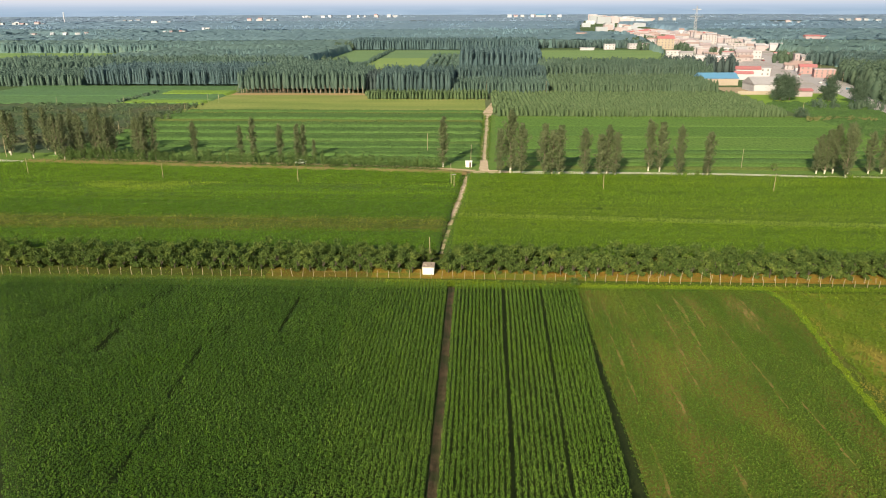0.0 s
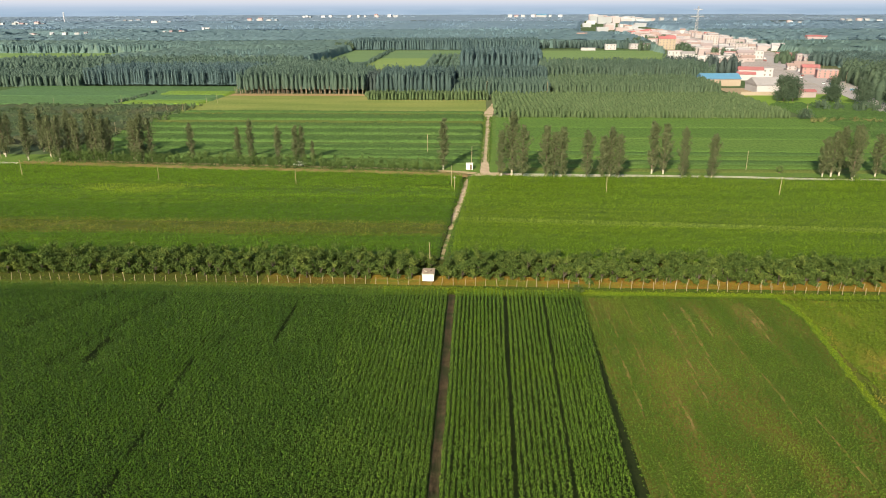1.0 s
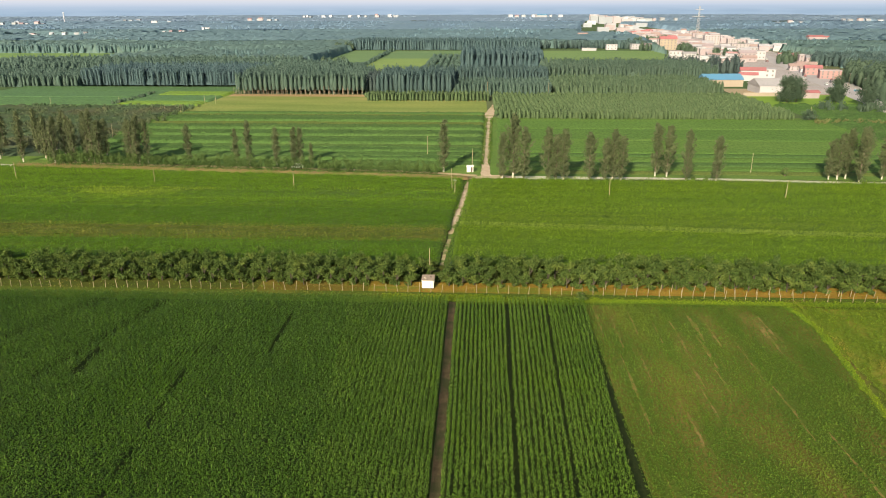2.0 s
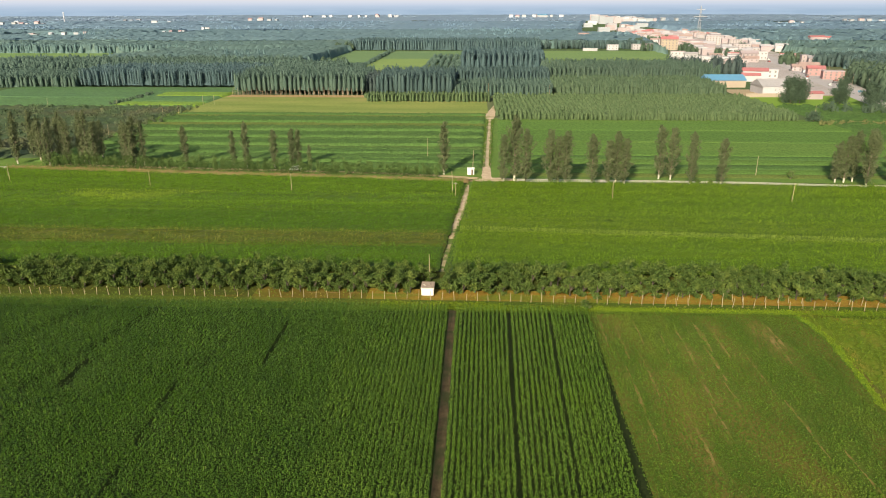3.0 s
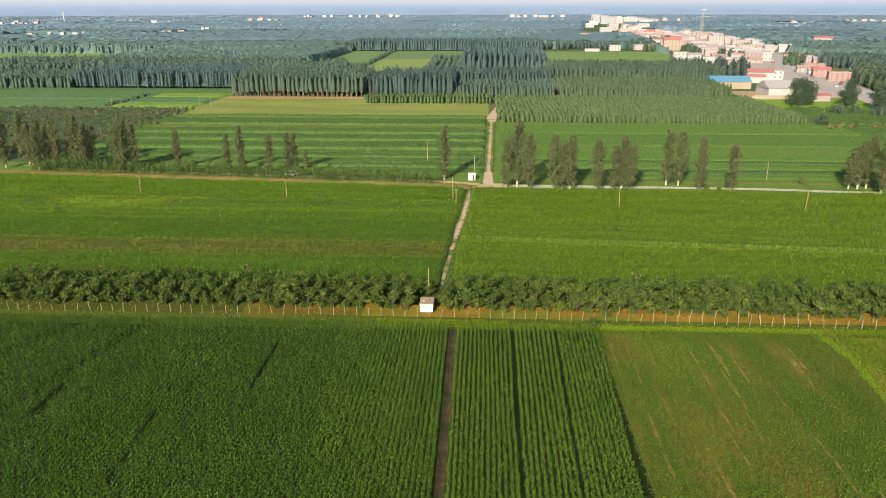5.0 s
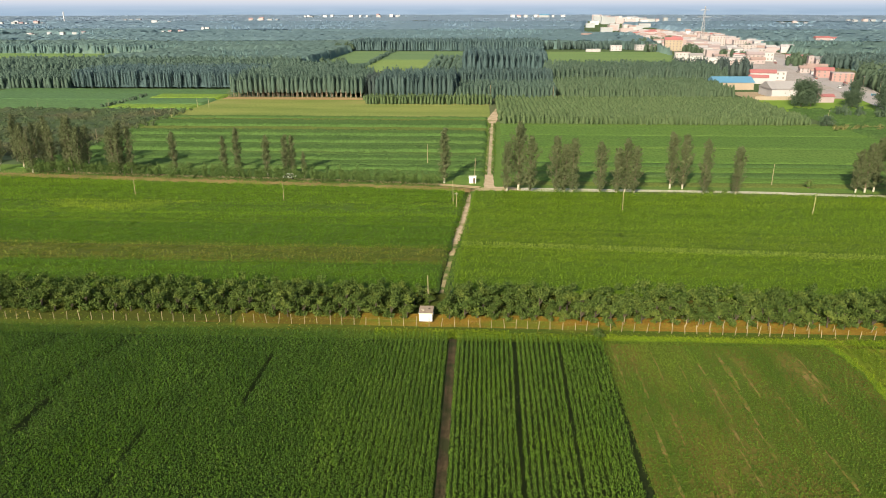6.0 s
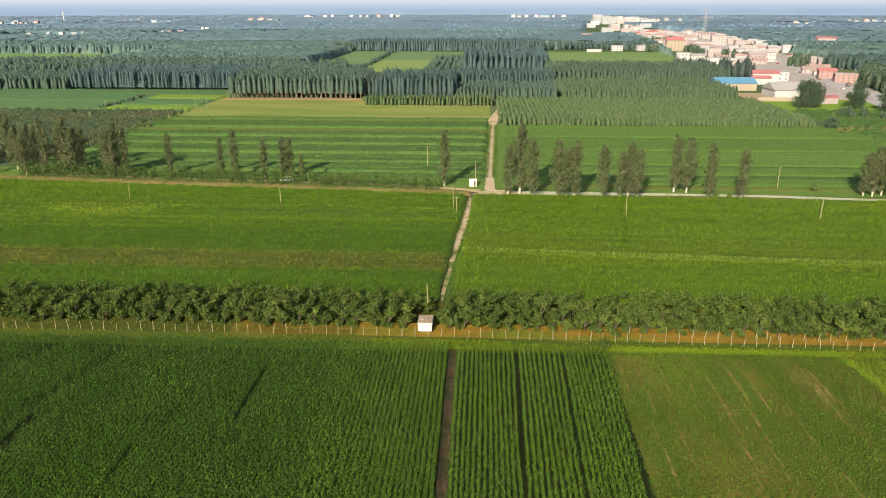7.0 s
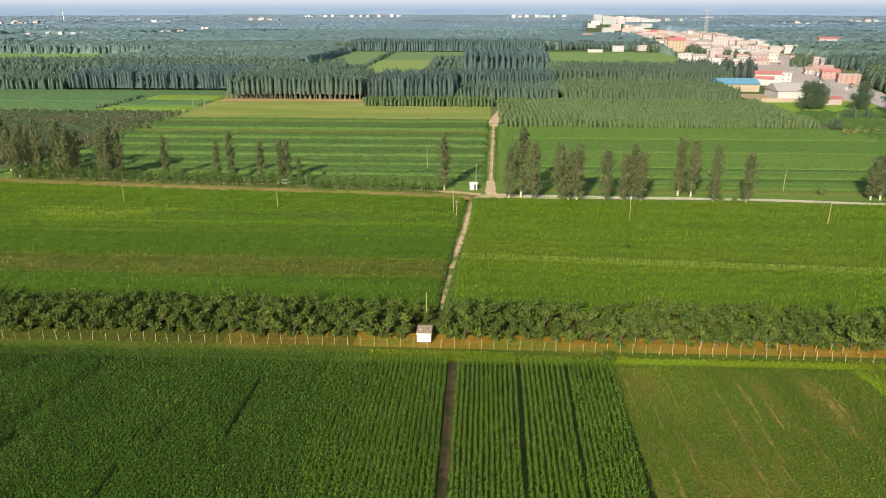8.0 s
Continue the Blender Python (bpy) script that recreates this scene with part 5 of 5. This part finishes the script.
broadleaf_tree(174, 411, 14.5, 5.2, 3, "big round dark green tree beside the town road", 6500, 0.36)
broadleaf_tree(179, 411, 13.0, 4.6, 4, "dark green tree beside the big round one")
broadleaf_tree(200, 410, 13.5, 4.6, 5, "dark green tree at the edge of the road", 5200, 0.36)
broadleaf_tree(209, 396, 13.0, 4.6, 6, "dark green roadside tree with pale trunk", 5200, 0.36)
broadleaf_tree(158, 346, 4.5, 3.6, 7, "dark round bush in the weedy corner", 700)
broadleaf_tree(23.0, 125.6, 1.7, 1.2, 9, "dark shrub at the corner of the maize", 420, 0.13, M_ORCHARD)
for x, y, h in ((69.3, 219.6, 1.8), (73.1, 219.6, 1.6), (100.0, 228.6, 2.6), (118.1, 216.5, 2.2)):
    broadleaf_tree(x, y, h, h * 0.55, int(x), "small shrub beside the concrete road", 160, 0.2, M_HEDGE)

# ---- fence, huts, poles ----
def fence():
    root = thing("fence", "row of leaning pale concrete posts along an orchard", "fence")
    bm = tube_bm([(0, 0, -0.2), (0.01, 0, 0.9), (0, 0.01, 1.62)], [0.058, 0.052, 0.045], 5)
    me = bpy.data.meshes.new("post")
    bm.to_mesh(me)
    bm.free()
    me.materials.append(M_POST)
    x = -92.0
    while x < 92:
        y = 128.6 - 0.00014 * (x + 20) ** 2 - (0.010 * x if x > 0 else 0)
        p = new("post", me)
        p.parent = root
        p.matrix_basis = pose(x, y, 0, rng.normal(0, 3), rng.normal(0, 5), rng.uniform(0, 360)) @ Matrix.Diagonal((1, 1, rng.uniform(0.85, 1.2), 1))
        if x > 24 and rng.uniform() > 0.25:
            q = new("post", me)
            q.parent = root
            q.matrix_basis = pose(x + 0.8, y + 2.6, 0, rng.normal(0, 4), rng.normal(0, 6), 0) @ Matrix.Diagonal((1, 1, rng.uniform(0.7, 1.0), 1))
        step = rng.uniform(1.75, 2.25)
        if -30 < x < 30 and rng.uniform() < 0.45:
            part("rail", tube_bm([(x, y, 1.15), (x + step, y, 1.15 + rng.normal(0, 0.05))], [0.012, 0.012], 4), M_DRYRAIL, root)
        x += step


fence()


def pump_hut(x, y, w, d, h, label, roof_mat, door):
    root = thing("pump_hut", label, "hut", at=pose(x, y, 0))
    part("wall", box_bm(-w / 2, w / 2, -d / 2, d / 2, -0.1, h, bevel=0.02), M_WHITE, root)
    part("roof", box_bm(-w / 2 - 0.12, w / 2 + 0.12, -d / 2 - 0.06, d / 2 + 0.12, h, h + 0.12, bevel=0.02), roof_mat, root, "flat brown slab roof")
    if not door:
        part("plinth", box_bm(-w / 2 - 0.03, w / 2 + 0.03, -d / 2 - 0.03, d / 2 + 0.03, -0.1, 0.22), M_DOOR, root, "dark splashed brick base")
        for k in range(7):
            a, b, q = rng.uniform(-0.9, 0.8), rng.uniform(-1.3, 1.2), rng.uniform(0.12, 0.3)
            part("roof_stone", box_bm(a, a + q, b, b + 0.7 * q, h + 0.12, h + 0.12 + 0.4 * q, bevel=0.02), (M_TAR, M_LIMEWASH, M_DOOR)[k % 3], root, "loose brick on the roof")
        part("roof_edge", box_bm(-w / 2 - 0.13, w / 2 + 0.13, -d / 2 - 0.12, -d / 2 - 0.07, h - 0.02, h + 0.14), M_LIMEWASH, root, "pale roof edge")
    if door:
        part("door", box_bm(0.15, 0.8, -d / 2 - 0.03, -d / 2 + 0.03, 0.02, 1.7), M_DOOR, root, "dark doorway")
    return root


pump_hut(-4.9, 131.7, 2.2, 3.0, 1.6, "small white pump hut beside the orchard fence", M_TAR, False)
pump_hut(1.9, 231.2, 2.1, 2.1, 1.75, "small white hut at the crossing", M_WHITE, True)


def power_pole(x, y, h, arm=0.0):
    root = thing("power_pole", "slim pale concrete power pole", "pole", "poles of the field power line", at=pose(x, y, 0, rng.normal(0, 0.8), rng.normal(0, 0.8), 0))
    part("shaft", tube_bm([(0, 0, -0.2), (0, 0, h)], [0.10, 0.065], 7), M_POST, root)
    if arm:
        part("crossarm", box_bm(-arm, arm, -0.05, 0.05, h - 0.5, h - 0.38), M_STEEL, root)


for x, y, h, arm in [(-5.0, 138.0, 5.4, 0), (-163.3, 243, 6.5, 0), (-165.4, 250, 6.5, 0), (-146.2, 245, 7, 0), (-143.4, 287, 6, 0), (-13.5, 257, 6.8, 0), (91.0, 232.5, 6.3, 0), (2.5, 233.5, 7.0, 0),
                     (-136, 212, 6.0, 0), (-91.0, 207.5, 5.5, 0.0), (-48.8, 205, 5.5, 0), (-2.9, 203.5, 7.0, 0.0), (-2.0, 199.5, 5.0, 0.5), (40.5, 198.0, 6.0, 0), (87.5, 197.2, 6.0, 0)]:
    power_pole(x, y, h, arm)

# ---- the town along the main road ----
track("town_paving", [(p[0] - 12, p[1]) for p in ROAD_PTS[2:]], [44, 60, 66, 80, 110, 130, 140], 0.05, M_DUST, "dusty paved ground through the town", "paving")
track("main_road", ROAD_PTS, [12, 13, 14, 15, 16, 18, 18, 18, 18], 0.09, M_ASPHALT, "broad pale road through a small town", "road")


def building(x, y, w, d, h, wall, roof, turn=0.0, kind="flat", storeys=0, label="", colour="cream"):
    root = thing("building", label or f"{colour} plastered town building with {'pitched' if kind == 'gable' else 'flat'} roof", "building", "town buildings", at=pose(x, y, 0, 0, 0, turn))
    part("wall", box_bm(-w / 2, w / 2, -d / 2, d / 2, -0.2, h), wall, root)
    if kind == "gable":
        bm, e = bmesh.new(), 0.5
        ridge = h + 0.22 * d
        a = [bm.verts.new(v) for v in ((-w / 2 - e, -d / 2 - e, h), (w / 2 + e, -d / 2 - e, h), (w / 2 + e, d / 2 + e, h), (-w / 2 - e, d / 2 + e, h), (-w / 2 - e, 0, ridge), (w / 2 + e, 0, ridge))]
        for f in ((0, 1, 5, 4), (2, 3, 4, 5), (0, 4, 3), (1, 2, 5), (3, 2, 1, 0)):
            bm.faces.new([a[i] for i in f])
        part("roof", bm, roof, root)
    else:
        part("roof", box_bm(-w / 2 - 0.25, w / 2 + 0.25, -d / 2 - 0.25, d / 2 + 0.25, h, h + 0.5), roof, root)
    if storeys:
        n = max(2, int(w / 3.4))
        for s in range(storeys):
            for i in range(n):
                wx = -w / 2 + (i + 0.5) * w / n
                z = h / storeys * (s + 0.35)
                part("window", box_bm(wx - 0.6, wx + 0.6, -d / 2 - 0.06, -d / 2 + 0.05, z, z + 1.4), M_PANE, root)
    return root


building(166, 500, 25, 15, 4.4, M_OCHRE, M_BLUEROOF, 3, "gable", 0, "long ochre shed with a bright blue sheet roof")
building(184, 462, 20, 18, 4.6, M_PALE, M_GREYROOF, 3, "gable", 0, "low shed with a wide grey sheet roof")
building(194, 432, 11, 6, 3.2, M_PINK, M_REDROOF, 3, "gable", 0, "low pink shed with a red roof")
building(207, 556, 17, 10, 5.5, M_PALE, M_REDROOF, -14, "gable", 0, "white shed with a red sheet roof")
building(197, 536, 12, 8, 4.0, M_PALE, M_REDROOF, -14, "gable", 0, "small white shed with a red sheet roof")
building(219, 560, 11, 9, 6.0, M_PALE, M_PALE, -14, "flat", 2, "", "pale")
building(238, 930, 20, 14, 12.5, M_OCHRE, M_REDROOF, -8, "gable", 4, "tall ochre building with a red roof")
building(168, 922, 13, 8, 6.0, M_PALE, M_PALE, 0, "flat", 2, "", "white")
building(200, 935, 12, 8, 6.0, M_PALE, M_GREYROOF, 5, "flat", 2, "", "white")
building(211, 923, 11, 8, 6.0, M_PALE, M_PINK, 5, "gable", 2, "", "white")
building(138, 903, 17, 5, 2.6, M_PALE, M_PALE, 0, "flat", 0, "low white wall-like building at a field's end")
building(204, 760, 14, 9, 7.5, M_PALE, M_PINK, -8, "flat", 2, "", "white")
building(213, 744, 12, 9, 6.0, M_PALE, M_GREYROOF, -8, "gable", 2, "", "white")
building(221, 714, 18, 9, 5.6, M_PALE, M_PALE, -10, "flat", 1, "", "white")
building(237, 707, 19, 9, 5.6, M_PALE, M_GREYROOF, -10, "flat", 1, "", "white")
building(302, 862, 19, 12, 9.5, M_CREAM, M_CREAM, -10, "flat", 4)
building(297, 814, 14, 10, 8.0, M_CREAM, M_PALE, -10, "flat", 3)
building(281, 754, 17, 10, 8.0, M_PALE, M_GREYROOF, -10, "flat", 2, "", "pale bluish")
building(267, 622, 12, 9, 3.6, M_PINK, M_TILEROOF, -14, "gable", 2, "", "pink")
building(262, 582, 12, 9, 5.4, M_REDWALL, M_REDROOF, -14, "gable", 2, "red shop with a red roof in the town")
part("wall", box_bm(-21, 21, -0.15, 0.15, -0.1, 2.2), M_OCHRE, thing("yard_wall", "long low tan wall round a sandy yard", "wall", at=pose(181, 439, 0, 0, 0, 2)))
building(265, 600, 9, 7, 3.2, M_PALE, M_TILEROOF, -14, "gable", 1, "", "pale")
building(261, 552, 14, 9, 5.6, M_REDWALL, M_PINK, -14, "flat", 3, "two-storey red shop beside the town road")
building(282, 640, 15, 9, 3.8, M_PINK, M_TILEROOF, -14, "gable", 1, "", "pink")
building(327, 1048, 20, 12, 12.0, M_CREAM, M_PALE, -6, "flat", 5)
building(345, 1010, 17, 11, 8.5, M_CREAM, M_PINK, -6, "flat", 4)
building(497, 1115, 21, 10, 8.0, M_PINK, M_REDROOF, 0, "gable", 0, "long pink building with a red roof among trees", "pink")
building(519, 1115, 22, 10, 7.0, M_PALE, M_REDROOF, 0, "gable", 0, "long white building with a red roof among trees", "white")
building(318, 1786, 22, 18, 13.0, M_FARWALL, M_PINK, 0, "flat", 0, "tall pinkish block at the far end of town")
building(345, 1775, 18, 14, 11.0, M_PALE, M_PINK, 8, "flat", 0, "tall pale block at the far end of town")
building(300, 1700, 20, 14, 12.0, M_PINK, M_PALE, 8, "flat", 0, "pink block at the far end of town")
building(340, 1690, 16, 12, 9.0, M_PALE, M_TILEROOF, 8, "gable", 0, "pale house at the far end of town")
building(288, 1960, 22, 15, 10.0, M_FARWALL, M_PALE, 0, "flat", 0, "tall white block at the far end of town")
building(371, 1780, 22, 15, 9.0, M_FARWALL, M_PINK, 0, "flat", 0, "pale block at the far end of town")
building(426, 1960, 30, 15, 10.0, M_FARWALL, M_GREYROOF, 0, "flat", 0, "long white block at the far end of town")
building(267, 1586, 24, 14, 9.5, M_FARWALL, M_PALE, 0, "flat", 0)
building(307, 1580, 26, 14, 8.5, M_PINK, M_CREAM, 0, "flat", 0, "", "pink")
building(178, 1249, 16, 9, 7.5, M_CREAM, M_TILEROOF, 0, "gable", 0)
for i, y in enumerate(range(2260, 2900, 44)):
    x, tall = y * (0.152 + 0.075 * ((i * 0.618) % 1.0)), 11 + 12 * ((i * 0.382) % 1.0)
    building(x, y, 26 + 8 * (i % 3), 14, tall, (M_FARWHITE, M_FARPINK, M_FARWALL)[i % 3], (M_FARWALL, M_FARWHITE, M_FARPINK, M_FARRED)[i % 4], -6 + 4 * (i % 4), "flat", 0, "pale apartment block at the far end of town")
walls = [(M_CREAM, "cream"), (M_PINK, "pink"), (M_PALE, "pale"), (M_PINK, "pink")]
roofs = [M_GREYROOF, M_TILEROOF, M_PALE, M_PINK, M_TILEROOF, M_PALE, M_REDROOF]


def street(y0, y1, side, ranks, gap):
    """Rows of low houses along one side of the main road."""
    y = y0
    while y < y1:
        for rank in range(ranks):
            w, dd, h = rng.uniform(9, 18), rng.uniform(8, 12), float(rng.choice([3.6, 4, 6.5, 7]))
            x = float(road_x(y)) + side * (15 + dd / 2 + rank * 17 + rng.uniform(0, 6))
            if rng.uniform() < 0.85 and not (abs(x - 238) < 24 and abs(y - 930) < 22):
                wm, cn = walls[int(rng.integers(len(walls)))]
                building(x, y + rng.uniform(-4, 4), w, dd, h, wm, roofs[int(rng.integers(len(roofs)))], -12 + rng.uniform(-5, 5), "gable" if rng.uniform() < 0.5 else "flat", int(h // 3) if y < 800 else 0, "", cn)
        y += rng.uniform(*gap)


street(705, 900, -1, 3, (15, 21))
street(660, 800, 1, 1, (20, 30))
street(960, 1560, -1, 4, (21, 30))
street(890, 1500, 1, 2, (24, 34))
def village(x, y, n):
    """A handful of small far houses among trees."""
    k = y / 1500
    for i in range(n):
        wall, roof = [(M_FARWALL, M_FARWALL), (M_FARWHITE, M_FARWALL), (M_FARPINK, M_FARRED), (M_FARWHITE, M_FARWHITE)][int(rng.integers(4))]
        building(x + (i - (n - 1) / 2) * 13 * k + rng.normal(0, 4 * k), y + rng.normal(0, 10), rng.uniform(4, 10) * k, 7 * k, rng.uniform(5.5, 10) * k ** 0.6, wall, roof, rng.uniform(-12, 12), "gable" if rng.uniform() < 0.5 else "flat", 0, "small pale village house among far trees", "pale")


for x, y, n in VILLAGE:
    village(x, y, n)
building(282, 3300, 44, 20, 17, M_FARWALL, M_BLUEROOF, 0, "gable", 0, "long far shed with a bright blue roof")
part("shaft", tube_bm([(0, 0, 0), (0, 0, 38)], [2.2, 1.6], 8), M_FARWHITE, thing("chimney", "tall pale chimney on the far plain", "chimney", at=pose(-1330, 2350, 0)))


def pylon(x, y, h):
    root = thing("pylon", "tall steel lattice mast above the town", "mast", at=pose(x, y, 0))
    bm = bmesh.new()
    for sx, sy in ((-1, -1), (1, -1), (1, 1), (-1, 1)):
        tube_bm([(2.6 * sx, 2.6 * sy, -0.2), (0.5 * sx, 0.5 * sy, h)], [0.2, 0.13], 4, bm)
    part("legs", bm, M_STEEL, root)
    bm = bmesh.new()
    for i in range(9):
        z0, z1 = h * i / 9, h * (i + 1) / 9
        a, b = 2.6 - 2.1 * i / 9, 2.6 - 2.1 * (i + 1) / 9
        for s in (-1, 1):
            tube_bm([(-a, s * a, z0), (b, s * b, z1)], [0.14, 0.14], 3, bm)
            tube_bm([(a, s * a, z0), (-b, s * b, z1)], [0.14, 0.14], 3, bm)
    part("bracing", bm, M_STEEL, root)
    for z, w in ((h * 0.72, 9.0), (h * 0.9, 6.0)):
        part("crossarm", box_bm(-w, w, -0.4, 0.4, z, z + 0.7), M_STEEL, root)


pylon(312, 1066, 51)


def road_arm(x, y, h, reach, label):
    """A tall post with a long arm over the road and a board hung from it."""
    root = thing("road_sign", label, "sign", at=pose(x, y, 0))
    part("post", tube_bm([(0, 0, -0.2), (0, 0, h)], [0.2, 0.14], 7), M_FARWHITE, root)
    part("arm", tube_bm([(0, 0, h - 0.2), (-reach, 0, h + 0.1)], [0.16, 0.1], 6), M_FARWHITE, root)
    part("board", box_bm(-reach, -reach + 2.4, -0.08, 0.08, h - 1.0, h + 0.1), M_BLUEROOF, root, "blue sign board")


road_arm(213, 402, 8.0, 8.5, "pale post with an arm and blue board over the town road")
road_arm(207, 424, 8.5, 3.0, "pale post with a small blue board beside the town road")


def parked_car(x, y, turn, label, paint):
    """A small saloon: body, glasshouse, roof, four wheels."""
    root = thing("car", label, "car", at=pose(x, y, 0.1, 0, 0, turn))
    body = part("body", box_bm(-2.1, 2.1, -0.85, 0.85, 0.3, 0.85, bevel=0.12), paint, root)
    bm = bmesh.new()
    lo = [bm.verts.new(v) for v in ((-1.7, -0.78, 0.85), (1.0, -0.78, 0.85), (1.0, 0.78, 0.85), (-1.7, 0.78, 0.85))]
    hi = [bm.verts.new(v) for v in ((-1.2, -0.65, 1.42), (0.4, -0.65, 1.42), (0.4, 0.65, 1.42), (-1.2, 0.65, 1.42))]
    for i in range(4):
        bm.faces.new((lo[i], lo[(i + 1) % 4], hi[(i + 1) % 4], hi[i]))
    part("window", bm, M_PANE, body)
    part("roof", box_bm(-1.25, 0.45, -0.68, 0.68, 1.42, 1.48, bevel=0.02), paint, body)
    for wx in (-1.3, 1.3):
        for wy in (-0.8, 0.8):
            part("wheel", tube_bm([(wx, wy - 0.1, 0.32), (wx, wy + 0.1, 0.32)], [0.32, 0.32], 12), M_TYRE, root)
    return root


parked_car(-54.5, 233.5, -5, "small white car on the road behind young trees", M_CARPAINT)
M_DARKPAINT = built("dark_car_paint", (0.09, 0.09, 0.10), (0.14, 0.13, 0.13), rough=0.3)
M_REDPAINT = built("red_car_paint", (0.35, 0.06, 0.05), (0.28, 0.07, 0.06), rough=0.3)
models = [parked_car(238, 505, 74, "white car on the dusty town road", M_CARPAINT), parked_car(226, 470, 80, "dark car on the dusty town road", M_DARKPAINT), parked_car(250, 566, 70, "red car beside the town shops", M_REDPAINT)]
for i, y in enumerate((455, 520, 534, 548, 575, 590, 604, 622, 640, 662, 690, 720, 750)):
    ob = copy_thing(models[i % 3], pose(float(road_x(y)) + (-4.2, 3.9, 8.4, -9.5)[i % 4], y, 0.1, 0, 0, 76 + 8 * (i % 3)))
for y in range(430, 800, 34):
    power_pole(float(road_x(y)) + 9.5, y, 8.5, 0.8)
for x, y, h in ((-191.6, 391.0, 4.8), (-145.5, 395.0, 5.0), (-139.6, 395.4, 5.0), (-149.8, 353.0, 5.0), (-143.0, 355.4, 5.0), (-224.0, 381.0, 5.0), (9.8, 428.0, 9.0), (45.0, 428.0, 9.0), (161.0, 352.0, 6.5)):
    power_pole(x, y, h)
